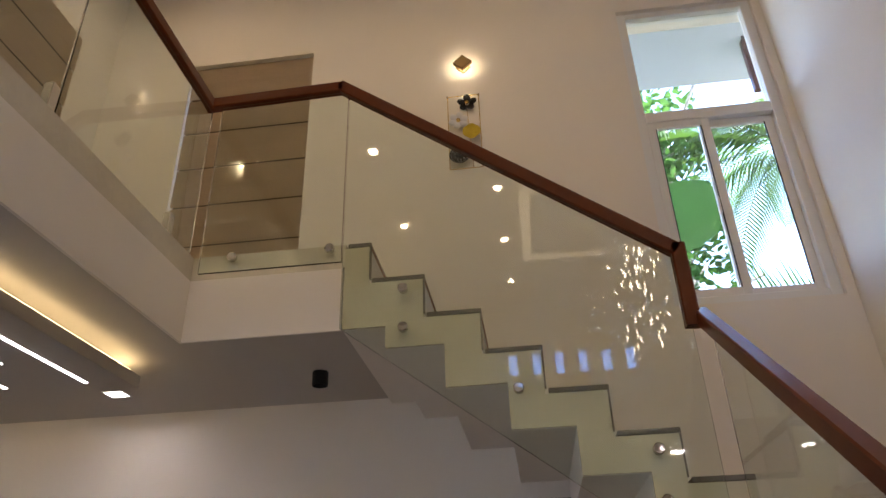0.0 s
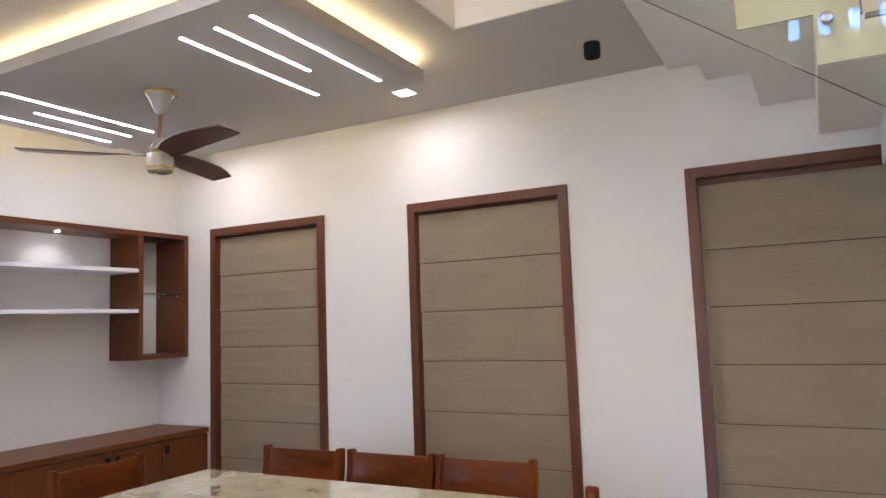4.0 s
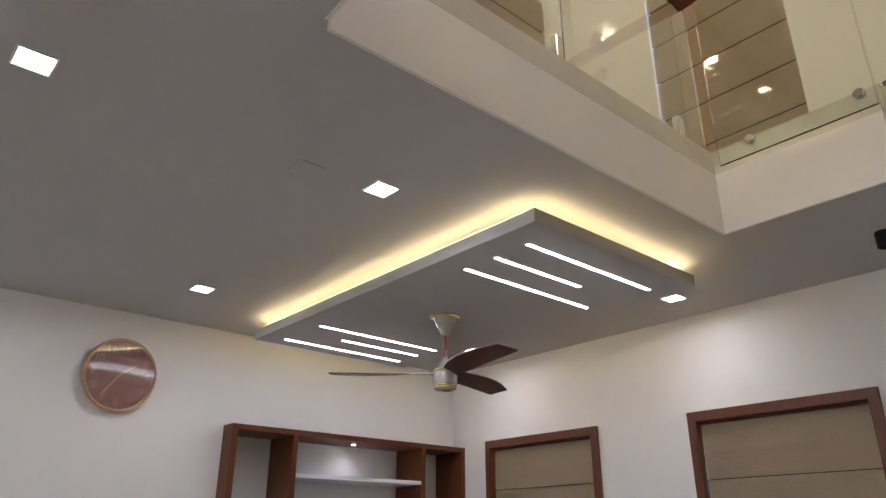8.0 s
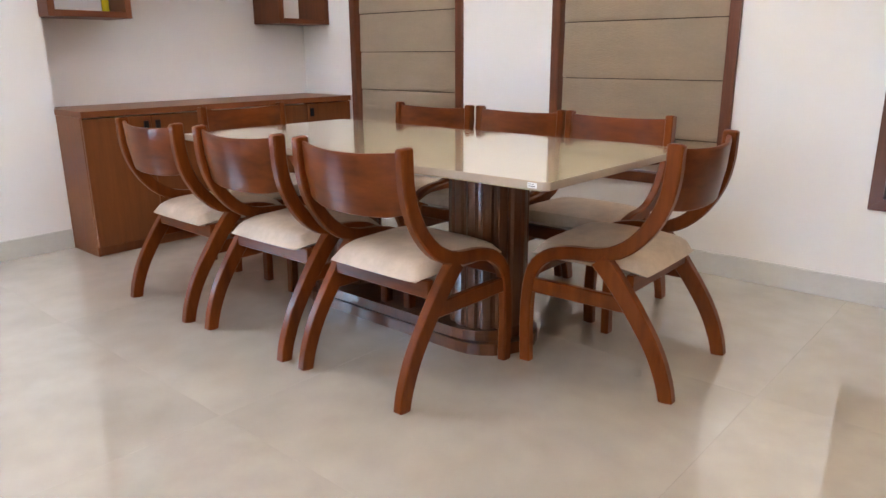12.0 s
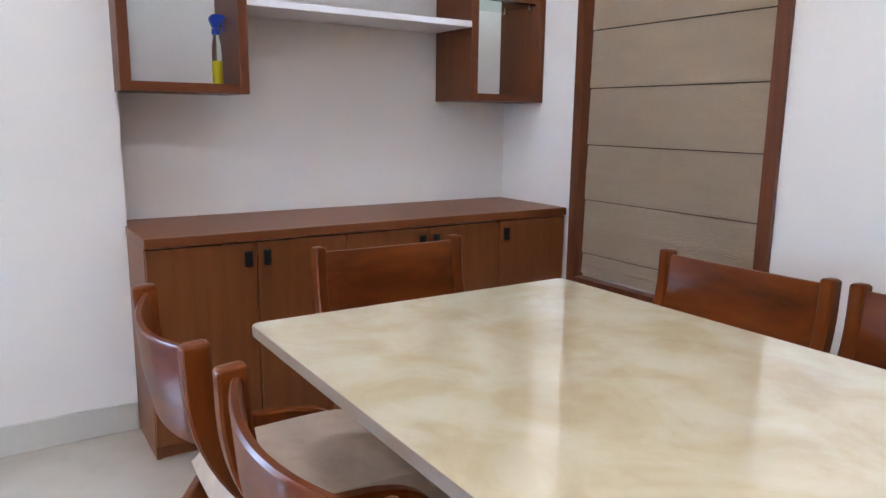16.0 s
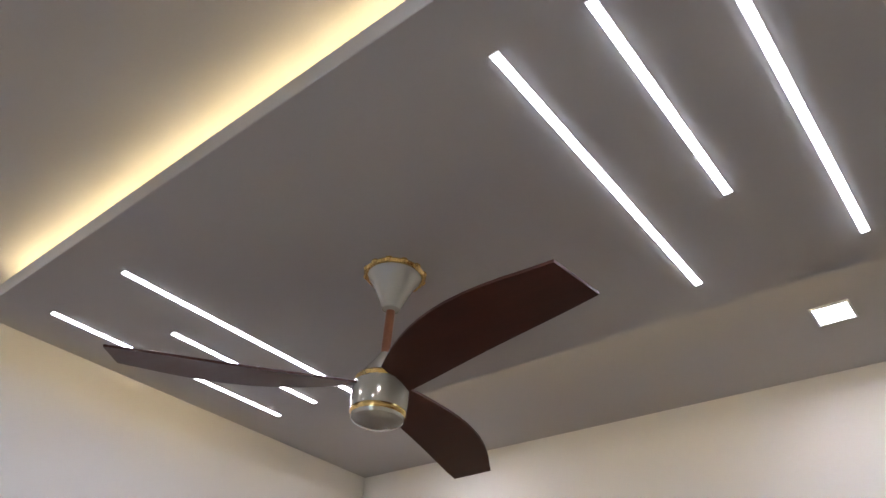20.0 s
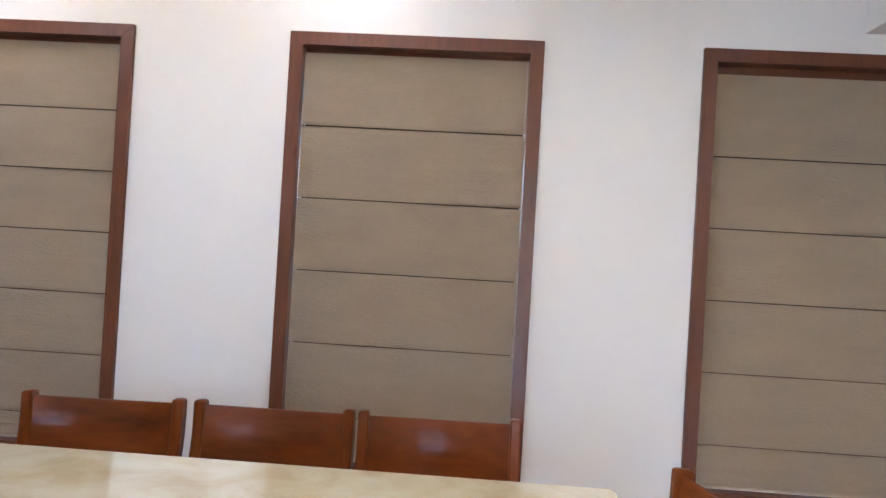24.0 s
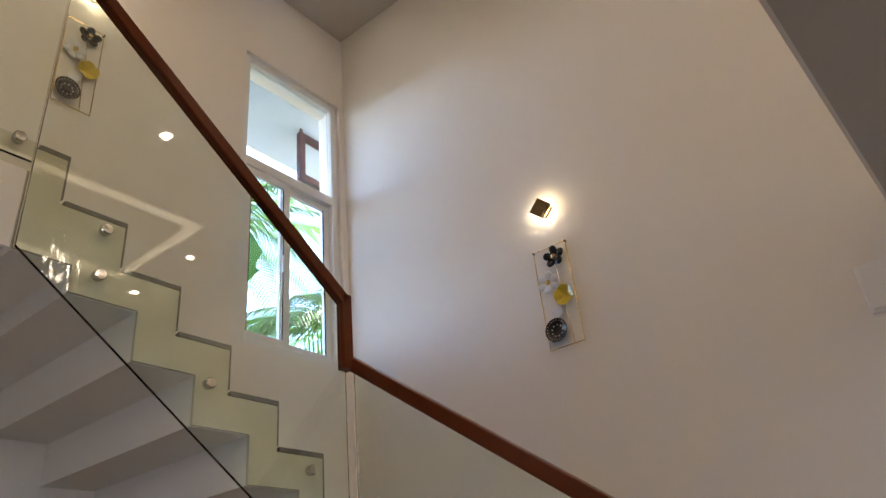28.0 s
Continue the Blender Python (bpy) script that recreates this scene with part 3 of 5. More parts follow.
part("canopy_ring", ring, M_GOLD, fan, "gold ring", True)
part("rod", lathe([(0.011, -0.10), (0.011, -0.255)], 14), M_SEATSIDE, fan, "wood coloured rod", True)
part("upper_cover", lathe([(0.013, -0.225), (0.020, -0.235), (0.046, -0.275), (0.054, -0.29)], 32), M_PEARL, fan, "pearl white cover", True)
part("gold_band", lathe([(0.057, -0.288), (0.061, -0.293), (0.057, -0.302)], 36), M_GOLD, fan, "gold band", True)
part("motor", lathe([(0.057, -0.300), (0.063, -0.306), (0.065, -0.325), (0.065, -0.352), (0.062, -0.370)], 40), M_PEARL, fan, "glossy pearl motor housing", True)
part("trim_ring", lathe([(0.0625, -0.368), (0.0635, -0.373), (0.060, -0.380)], 40), M_GOLD, fan, "gold trim ring", True)
part("bottom_cap", lathe([(0.060, -0.379), (0.058, -0.388), (0.050, -0.394), (0.030, -0.397), (0.008, -0.398)], 40), M_PEARL, fan, "pearl bottom cap", True)
for k in range(12):
    a = radians(30 * k)
    part("ring_lobe", lathe([(0.010, 0.0), (0.012, -0.006), (0.008, -0.011)], 10, at=(0.070 * math.cos(a), 0.070 * math.sin(a), 0)), M_GOLD, fan, smooth=True)
M_BLADE = mat("fan_blade_brown", (0.065, 0.018, 0.011), 0.35, var=0.3, scale=4, stretch=(1, 8, 1))
for k in range(3):
    a = radians(-13 + 120 * k)
    b = bmesh.new()
    rows = []
    for i in range(13):
        u = i / 12
        r = 0.055 + 0.53 * u + (0.0 if u < 0.97 else 0.012)
        w = 0.024 + 0.046 * math.sin(math.pi * min(1.0, u * 0.8 + 0.08)) ** 0.8 + 0.010 * u
        off = -0.030 * math.sin(math.pi * u)
        row = []
        for e in (-1, 1):
            for dz in (0.003, -0.003):
                x, y = r, off + w * e
                row.append(b.verts.new((x * math.cos(a) - y * math.sin(a), x * math.sin(a) + y * math.cos(a), -0.305 - 0.016 * e * (1 - 0.5 * u) + dz)))
        rows.append(row)
    for p, q in zip(rows, rows[1:]):
        for i, j in ((0, 2), (2, 3), (3, 1), (1, 0)):
            b.faces.new((p[i], p[j], q[j], q[i]))
    b.faces.new([rows[0][i] for i in (0, 1, 3, 2)])
    b.faces.new([rows[-1][i] for i in (0, 2, 3, 1)])
    bmesh.ops.recalc_face_normals(b, faces=b.faces[:])
    part("blade", b, M_BLADE, fan, "dark brown blade", True)

# ---- staircase ----
R1, T1, R2, T2 = 0.178, 0.2445, 0.1715, 0.2253
ZL, YL0, XN = 1.93, -0.903, 5.143
SX, SY = 6.545, SYT
stairs = thing("staircase", "L-shaped stairs with wood-look treads, white risers and a stepped soffit", "stairs", (0, 0, 0))
up = [(5.038, ZSLAB - 0.02)]
for k in range(7):
    x, z = XN + T2 * k, ZSLAB - 0.02 - R2 * k
    up += [(x, z), (x, z - R2)]
up += [(SX, up[-1][1])]
lo = []
for k in range(6):
    x, z = 6.39 - 0.235 * k, 1.760 + 0.1745 * k
    lo += [(x, z), (x, z + 0.1745 if k < 5 else ZC - 0.03)]
up_poly = up + [(SX, ZL - 0.165)] + lo + [(5.038, ZC - 0.03)]
side_poly = [(x, z) for x, z in up[:-1]] + [(6.39, up[-1][1]), (6.39, 1.762)] + [(x, z + 0.002) for x, z in lo[1:]] + [(5.038, ZC - 0.028)]
part("side_cladding", prism(side_poly, "y", SY - 0.012, SY), M_STRING, stairs, "cream stone cladding on the stair side")
part("upper_flight", prism(up_poly, "y", SY, -0.001), M_WALL, stairs, "white painted upper flight with stepped soffit")
part("landing", box(SX, XE - 0.001, YL0, -0.001, ZL - 0.165, ZL - 0.02), M_WALL, stairs, "white painted landing slab")
prof = [(YL0, ZL - 0.165), (YL0, ZL - 0.02 - R1)]
for k in range(1, 11):
    y, z = YL0 - T1 * k, ZL - 0.02 - R1 * k
    prof += [(y, z), (y, max(FZ, z - R1))]
prof[-1] = (prof[-1][0], FZ)
under = [(-0.785, ZL - 0.165), (-0.785, 1.577)]
for k in range(9):
    y, z = -1.01 - 0.2435 * k, 1.577 - 0.1757 * k
    under += [(y, z), (y, max(FZ, z - 0.1757))]
poly = prof + under[::-1]
part("lower_flight", prism(poly, "x", SX, XE - 0.001), M_STRING, stairs, "cream stone sided lower flight")
for k in range(8):
    x1_ = XN + T2 * k
    z = ZSLAB - R2 * k
    if k < 7:
        a = x1_ - T2 if k else 5.05
        part("tread", box(a + 0.014 if k else a, x1_ + 0.006, SY, -0.002, z - 0.02, z, 0.003), M_TREAD, stairs, "wood-look tile tread")
        part("tread_edge", box(a + 0.014 if k else a, x1_ + 0.008, SY - 0.013, SY, z - 0.018, z + 0.001, 0.002), M_EDGE, stairs, "dark stone edge strip")
        part("riser_edge", box(x1_, x1_ + 0.007, SY - 0.013, SY + 0.003, z - R2 + 0.002, z - 0.018), M_EDGE if k < 6 else M_GRANITE, stairs)
        part("riser", box(x1_ - 0.001, x1_ + 0.002, SY + 0.004, -0.002, z - R2 + 0.002, z - 0.021), M_RISER, stairs, "white tile riser")
part("tread_edge", box(SX - 0.012, XE - 0.014, YL0 - 0.010, YL0, ZL - 0.014, ZL + 0.0005, 0.002), M_NOSE, stairs, "grey stone nosing strip")
part("landing_tile", box(SX - 0.003, XE - 0.002, YL0, -0.002, ZL - 0.02, ZL, 0.003), M_TREAD, stairs, "wood-look tile landing")
for k in range(1, 11):
    y = YL0 - T1 * k
    z = ZL - R1 * k
    part("tread", box(SX, XE - 0.014, y, y + T1 - 0.004, z - 0.02, z, 0.002), M_TREAD, stairs, "wood-look tile tread")
    part("tread_edge", box(SX - 0.012, XE - 0.014, y - 0.009, y, z - 0.014, z + 0.0005, 0.002), M_NOSE, stairs, "grey stone nosing strip")
    part("tread_edge", box(SX - 0.012, SX, y, y + T1 - 0.004, z - 0.014, z + 0.0005, 0.002), M_NOSE, stairs, "grey stone edge strip")
for k in range(11):
    y = YL0 - T1 * k
    z = ZL - R1 * k
    part("riser", box(SX + 0.004, XE - 0.014, y - 0.003, y + 0.002, max(FZ, z - R1 + 0.001), z - 0.0205), M_RISER, stairs, "white tile riser")
    part("riser_edge", box(SX - 0.0135, SX + 0.004, y - 0.005, y, max(FZ, z - R1 + 0.001), z - 0.015), M_NOSE, stairs, "grey stone corner strip")
# the lower steps run slightly askew to the wall
for o in stairs.children:
    if o.name.split(".")[0] in ("lower_flight", "landing_tile", "tread", "tread_edge", "riser", "riser_edge"):
        for v in o.data.vertices:
            if v.co.x > SX and v.co.y < -0.5 and o.data.vertices[0].co.x > SX - 0.05:
                v.co.y -= 0.053 * (v.co.x - SX)
# stepped skirting on the walls
for k in range(1, 11):
    y, z = YL0 - T1 * k, ZL - R1 * k
    part("skirting", prism([(y - 0.14, z), (y + T1 - 0.001, z), (y + T1 - 0.001, z + R1), (y + T1 - 0.14, z + R1), (y + T1 - 0.14, z + 0.10), (y - 0.14, z + 0.10)], "x", XE - 0.013, XE - 0.0005), M_SKIRT, stairs, "stepped grey tile skirting")
part("skirting", prism([(-0.013, ZL), (-0.013, ZL + 0.10), (YL0 - 0.14, ZL + 0.10), (YL0 - 0.14, ZL)], "x", XE - 0.012, XE - 0.0005), M_SKIRT, stairs)
for k in range(1, 7):
    x, z = XN + T2 * k, ZSLAB - R2 * k
    part("skirting", prism([(x - T2 + 0.003, z), (x + 0.13, z), (x + 0.13, z + 0.10), (x - T2 + 0.13, z + 0.10), (x - T2 + 0.13, z + R2), (x - T2 + 0.003, z + R2)], "y", -0.012, -0.0005), M_SKIRT, stairs)

# ---- glass balustrade and handrail ----
GY, GX = -1.078, 6.395
bal = thing("glass_balustrade", "frameless clear glass balustrade held by steel buttons", "balustrade", (0, 0, 0))


def pane_xz(pts):
    p = part("pane", prism(pts, "y", GY - 0.006, GY + 0.006), M_GLASS, bal, "clear glass panel")
    p.visible_shadow = False


GL = 6.463


def pane_yz(pts, x=GL):
    p = part("pane", prism(pts, "x", x - 0.006, x + 0.006), M_GLASS, bal, "clear glass panel")
    p.visible_shadow = False


def zb(x):
    return 2.72 - 0.742 * (x - 5.035)


def zr(x):
    return 3.972 - (3.972 - 2.938) / (6.39 - 5.0) * (x - 5.0)


pane_xz([(4.40, 3.022), (5.028, 3.022), (5.028, 3.96), (4.40, 3.96)])
for a, b in ((5.034, 6.386),):
    top_b = zr(min(b, 6.425)) - 0.02
    q = [(a, zb(a)), (b, zb(b)), (b, top_b), (a, zr(a) - 0.02)]
    pane_xz(q)


def yb(y):
    return 1.39 + 0.732 * (y + 1.333)


def yr(y):
    return 2.60 + 0.732 * (y + 1.15)


for a, b in ((-1.06, -3.30),):
    pane_yz([(a, yb(a)), (b, max(0.02, yb(b))), (b, yr(b) - 0.02), (a, yr(a) - 0.02)])
for a, b in ((-1.06, -2.03), (-2.035, YV + 0.02)):
    pane_yz([(a, ZSLAB + 0.01), (b, ZSLAB + 0.01), (b, 3.95), (a, 3.95)], XV - 0.012)


def button(at, axis):
    """A steel stand-off: barrel against the stair edge and a rounded cap before the glass."""
    b = lathe([(0.007, -0.03 if axis == "y" else -0.072), (0.007, -0.008), (0.019, -0.008), (0.020, -0.004), (0.020, 0.010), (0.0205, 0.012), (0.0205, 0.020), (0.0165, 0.024), (0.0, 0.0245)], 24)
    bmesh.ops.transform(b, matrix=Matrix.Translation(at) @ (pose(0, 0, 0, 90, 0, 0) if axis == "y" else pose(0, 0, 0, 0, -90, 0)), verts=b.verts[:])
    part("standoff", b, M_STEEL, bal, "polished steel button", True)


for x, z in ((4.547, 3.088), (4.976, 3.088), (5.291, 2.874), (5.291, 2.705), (5.724, 2.428), (6.187, 2.180), (6.187, 2.01)):
    button((x, GY + 0.004, z), "y")
for y, z in ((-1.19, 1.685), (-1.19, 1.585), (-1.625, 1.305), (-2.09, 1.005), (-2.09, 0.905), (-2.57, 0.60), (-3.04, 0.31), (-3.04, 0.21)):
    button((GL + 0.004, y + 0.035, z), "x")
for y in (-2.07, -1.273, -2.85):
    part("clamp", box(XV - 0.032, XV + 0.008, y - 0.02, y + 0.02, ZSLAB, ZSLAB + 0.10, 0.003), M_STEEL, bal, "steel glass clamp")

part("sticker", box(6.174, 6.204, GY - 0.0075, GY - 0.0062, 1.885, 1.897, 0.0), mat("yellow_sticker", (0.75, 0.60, 0.04), 0.4), bal, "small yellow sticker")
rail = thing("handrail", "dark mahogany rectangular wooden handrail on the glass", "handrail", (0, 0, 0))
RW, RD = 0.052, 0.058
part("rail_upper", sweep([(XV - 0.012, YV - 1.2, 3.955), (XV - 0.012, GY, 3.955)], RW, RD, (1, 0, 0), None, 0.2), M_RAIL, rail)
part("rail_landing", sweep([(XV - 0.038, GY, 3.955), (5.003, GY, 3.972)], RW, RD, (0, 1, 0), None, 0.2), M_RAIL, rail)
part("rail_flight", sweep([(4.985, GY, 3.982), (6.386, GY, zr(6.386))], RW, RD, (0, 1, 0), None, 0.2), M_RAIL, rail)
part("rail_post", sweep([(6.39, GY, zr(6.39) + 0.030), (6.39, GY, 2.62)], RW, RD, (0, 1, 0), None, 0.2), M_RAIL, rail)
part("rail_lower", sweep([(GX + 0.034, -1.055, yr(-1.055) + 0.004), (GX + 0.034, -3.38, yr(-3.38) + 0.008)], RW, RD, (1, 0, 0), None, 0.2), M_RAIL, rail)

# ---- cupboard under the stairs ----
CX = 6.527
cup = thing("understair_cupboard", "brown laminate cupboard with glazed doors, stepped under the stairs", "cupboard", (CX, 0, 0))


def cbox(y0, y1, z0, z1, d0=0.0, d1=0.018, bevel=0.0015):
    return box(d0, d1, y0, y1, z0, z1, bevel)


part("plinth", cbox(-0.785, -0.004, FZ, 0.084, 0.010, 0.026), M_CUPH, cup)
part("drawer", cbox(-0.783, -0.006, 0.088, 0.322), M_CUPH, cup)
part("drawer", cbox(-0.783, -0.006, 0.326, 0.543), M_CUPH, cup)
for z in (0.245, 0.435):
    k = part("handle", sweep([(0.0, -0.445, z), (-0.014, -0.43, z + 0.002), (-0.018, -0.40, z), (-0.014, -0.37, z + 0.002), (0.0, -0.355, z)], 0.012, 0.008, (0, 0, 1), None, 0.4), M_BLACK, cup, "black drawer pull", True)
for a, b, hy in ((-0.396, -0.006, -0.367), (-0.783, -0.400, -0.430)):
    z0_, z1_ = 0.547, 1.755
    dr = new("door")
    dr.parent = cup
    w = 0.078
    for q in ((a, a + w, z0_, z1_), (b - w, b, z0_, z1_), (a + w, b - w, z0_, z0_ + 0.062), (a + w, b - w, z1_ - 0.062, z1_)):
        part("stile" if q[3] - q[2] > 0.5 else "rail", cbox(*q, 0.0, 0.02), M_CUP, dr)
    part("pane", cbox(a + w, b - w, z0_ + 0.062, z1_ - 0.062, 0.008, 0.012, 0), M_GLASS, dr)
    part("handle", box(-0.016, 0.0, hy - 0.015, hy + 0.015, 1.118, 1.184, 0.003), M_BLACK, dr, "black square handle")
for z in (0.93, 1.30):
    part("shelf", box(0.03, 0.40, -0.77, -0.02, z, z + 0.018, 0.001), M_CUPH, cup)
part("back", box(0.40, 0.415, -0.785, -0.004, 0.08, 1.755), M_CUP, cup)
part("side", box(0.022, 0.40, -0.783, -0.768, 0.08, 1.755), M_CUP, cup)
part("side", box(0.022, 0.40, -0.02, -0.005, 0.08, 1.755), M_CUP, cup)
part("divider", box(0.03, 0.40, -0.402, -0.388, 0.547, 1.755), M_CUP, cup)
part("bottom", box(0.022, 0.40, -0.768, -0.02, 0.54, 0.556), M_CUPH, cup)
part("top", box(0.022, 0.40, -0.768, -0.02, 1.742, 1.757), M_CUPH, cup)
# tall stepped doors beside the glazed pair
STEP = [(-1.01 - 0.2435 * k, 1.574 - 0.1757 * k) for k in range(9)]
edges = [-0.787, -1.2535, -1.7405, -2.2275, -2.7145]
for n_, (a, b) in enumerate(zip(edges, edges[1:])):
    pts_ = [(a, FZ)]
    top_pts = []
    cur = a
    for (ys, zs_) in STEP:
        if ys < a and cur > b:
            e = max(ys, b)
            if cur - e > 0.02 and zs_ > 0.06:
                top_pts += [(cur, zs_), (e, zs_)]
                cur = e
    pts_ = [(a - 0.002, FZ + 0.01)] + [(min(y, a - 0.002), z) for y, z in top_pts]
    pts_[-1] = (b + 0.001, pts_[-1][1])
    pts_ += [(b + 0.001, FZ + 0.01)]
    d = part("door", prism(pts_, "x", 0.0, 0.030), M_CUP, cup, "tall laminate door with a stepped top")
    if n_ == 0:
        part("handle", box(-0.016, 0.0, -0.822, -0.796, 1.118, 1.184, 0.003), M_BLACK, d, "black square handle")

# ---- wall unit and base cabinet in the niche ----
UX = 1.595
unit = thing("wall_unit", "brown laminate wall shelf unit with white and glass shelves", "shelf unit", (NB, 0, 0))
D = UX - NB
t_ = 0.034
UZ0, UZ1 = 1.300, 2.176


def ub(name, y0, y1, z0, z1, material=M_UNIT, d0=0.002, d1=None, label=""):
    return part(name, box(d0, D if d1 is None else d1, y0, y1, z0, z1, 0.0015), material, unit, label)


ub("side", NY - 0.010, NY + 0.026, UZ0, UZ1)
ub("upright", -1.464, -1.430, UZ0, UZ1 - t_)
ub("upright", -0.424, -0.387, UZ0, UZ1 - t_)
ub("side", -0.038, -0.002, UZ0, UZ1)
ub("top", NY + 0.026, -0.038, UZ1 - t_, UZ1 - 0.001, M_UNITH)
ub("bottom", NY + 0.026, -1.464, UZ0 + 0.001, UZ0 + t_, M_UNITH)
ub("bottom", -0.387, -0.038, UZ0 + 0.001, UZ0 + t_, M_UNITH)
M_WSHELF = mat("white_shelf", (0.80, 0.80, 0.84), 0.3)
for z in (1.618, 1.890):
    ub("white_shelf", -1.430, -0.424, z, z + 0.026, M_WSHELF, label="white laminate shelf")
for a, b in ((NY + 0.026, -1.464), (-0.387, -0.038)):
    g = ub("glass_shelf", a + 0.002, b - 0.002, 1.745, 1.753, M_GLASSG, d1=D - 0.03, label="green-edged glass shelf")
    g.visible_shadow = False
    for y in (a + 0.008, b - 0.008):
        for x in (0.05, D - 0.06):
            part("shelf_pin", box(x - 0.006, x + 0.006, y - 0.008, y + 0.008, 1.730, 1.745, 0.001), M_STEEL, unit)
part("spot_lamp", lathe([(0.015, UZ1 - t_ - 0.004), (0.015, UZ1 - t_ + 0.002)], 20, at=(D * 0.45, -0.90, 0)), M_SPOT, unit, "small lit spot lamp")

base = thing("base_cabinet", "low brown laminate sideboard with five doors", "cabinet", (NB, 0, 0))
BX = 1.80 - NB
part("top", box(0.002, BX + 0.008, NY - 0.006, -0.014, 0.784, 0.818, 0.002), M_LAMH, base)
part("side", box(XW - NB + 0.001, BX - 0.02, NY - 0.004, NY + 0.014, FZ, 0.783, 0.001), M_LAM, base)
part("side", box(0.002, BX - 0.02, -0.034, -0.014, FZ, 0.783, 0.001), M_LAM, base)
part("bottom", box(0.002, BX - 0.02, NY + 0.014, -0.034, 0.082, 0.1), M_LAM, base)
part("plinth", box(BX - 0.045, BX - 0.03, NY + 0.014, -0.034, FZ, 0.082), M_LAM, base)
DY = [NY - 0.004, -1.492, -1.140, -0.766, -0.400, -0.016]
HY = [-1.525, -1.457, -0.80, -0.733, -0.365]
for a, b, h in zip(DY, DY[1:], HY):
    d = part("door", box(BX - 0.018, BX, a + 0.002, b - 0.002, 0.085, 0.778, 0.0015), M_LAM, base)
    part("handle", box(BX, BX + 0.016, h - 0.013, h + 0.013, 0.694, 0.749, 0.003), M_BLACK, d, "black square handle")

# ---- dining table ----
tb = thing("dining_table", "dining table, polished cream marble top on two fluted pedestals", "table", (3.692, -1.360, 0), -0.1)
hx, hy = 0.957, 0.464
c = 0.025
top_pts = []
for sx, sy, a0 in ((1, 1, 0), (-1, 1, 90), (-1, -1, 180), (1, -1, 270)):
    for k in range(5):
        a = radians(a0 + 22.5 * k)
        top_pts.append((sx * (hx - c) + c * math.cos(a), sy * (hy - c) + c * math.sin(a)))
b = bmesh.new()
rings = [[b.verts.new((x * s, y * s, z)) for x, y in top_pts] for s, z in ((0.988, 0.737), (0.999, 0.741), (1.0, 0.745), (1.0, 0.762), (0.9985, 0.765))]
for p, q in zip(rings, rings[1:]):
    for k in range(len(p)):
        b.faces.new((p[k], p[(k + 1) % len(p)], q[(k + 1) % len(p)], q[k]))
b.faces.new(rings[0][::-1])
b.faces.new(rings[-1])
bmesh.ops.recalc_face_normals(b, faces=b.faces[:])
top_ = part("tabletop", b, M_MARBLE, tb, "polished cream marble top")
top_.data.materials.append(M_MEDGE)
for p in top_.data.polygons:
    if abs(p.normal.z) < 0.6:
        p.material_index = 1
for sx in (-1, 1):
    cx = sx * 0.40
    b = bmesh.new()
    n = 96
    rows = []
    for z in (0.115, 0.735):
        row = []
        for k in range(n):
            a = 2 * math.pi * k / n
            r = 1.0 - (0.05 if (k % 6) in (0, 1) else 0)
            row.append(b.verts.new((cx + 0.15 * r * math.cos(a), 0.15 * r * math.sin(a), z)))
        rows.append(row)
    for k in range(n):
        b.faces.new((rows[0][k], rows[0][(k + 1) % n], rows[1][(k + 1) % n], rows[1][k]))
    b.faces.new(rows[0][::-1])
    b.faces.new(rows[1])
    bmesh.ops.recalc_face_normals(b, faces=b.faces[:])
    part("pedestal", b, M_PED, tb, "fluted wooden pedestal")
b = bmesh.new()
pts_b = [(sx_ * 0.40 + 0.195 * math.cos(radians(a)), 0.195 * math.sin(radians(a))) for sx_, ang in ((1, range(-90, 91, 15)), (-1, range(90, 271, 15))) for a in ang]
for zz, sc in (((FZ, 0.075), 1.0), ((0.075, 0.115), 0.93)):
    q = prism([(x * sc, y * sc) for x, y in pts_b], "z", *zz)
    part("base", q, M_PED, tb, "stepped wooden base")
part("apron", box(-0.60, 0.60, -0.20, 0.20, 0.715, 0.7365, 0.003), M_BLACK, tb, "dark support board")
tag = part("price_tag", box(0.893, 0.923, -hy - 0.0012, -hy + 0.001, 0.7455, 0.7605), M_WHITE, tb, "small white paper tag")
for x0_, x1_, z in ((0.896, 0.905, 0.7555), (0.908, 0.914, 0.7555), (0.896, 0.918, 0.7495)):
    part("writing", box(x0_, x1_, -hy - 0.0018, -hy - 0.0012, z, z + 0.0018), M_BLACK, tag)

# ---- dining chairs ----
def curve(pts, n=22):
    """A smooth line through control points (Catmull-Rom)."""
    P = [Vector(p) for p in pts]
    P = [2 * P[0] - P[1]] + P + [2 * P[-1] - P[-2]]
    out = []
    segs = len(P) - 3
    for k in range(n + 1):
        u = k / n * segs
        i = min(int(u), segs - 1)
        f = u - i
        a, b_, c_, d = P[i:i + 4]
        out.append(0.5 * ((2 * b_) + (c_ - a) * f + (2 * a - 5 * b_ + 4 * c_ - d) * f * f + (3 * b_ - a - 3 * c_ + d) * f ** 3))
    return out


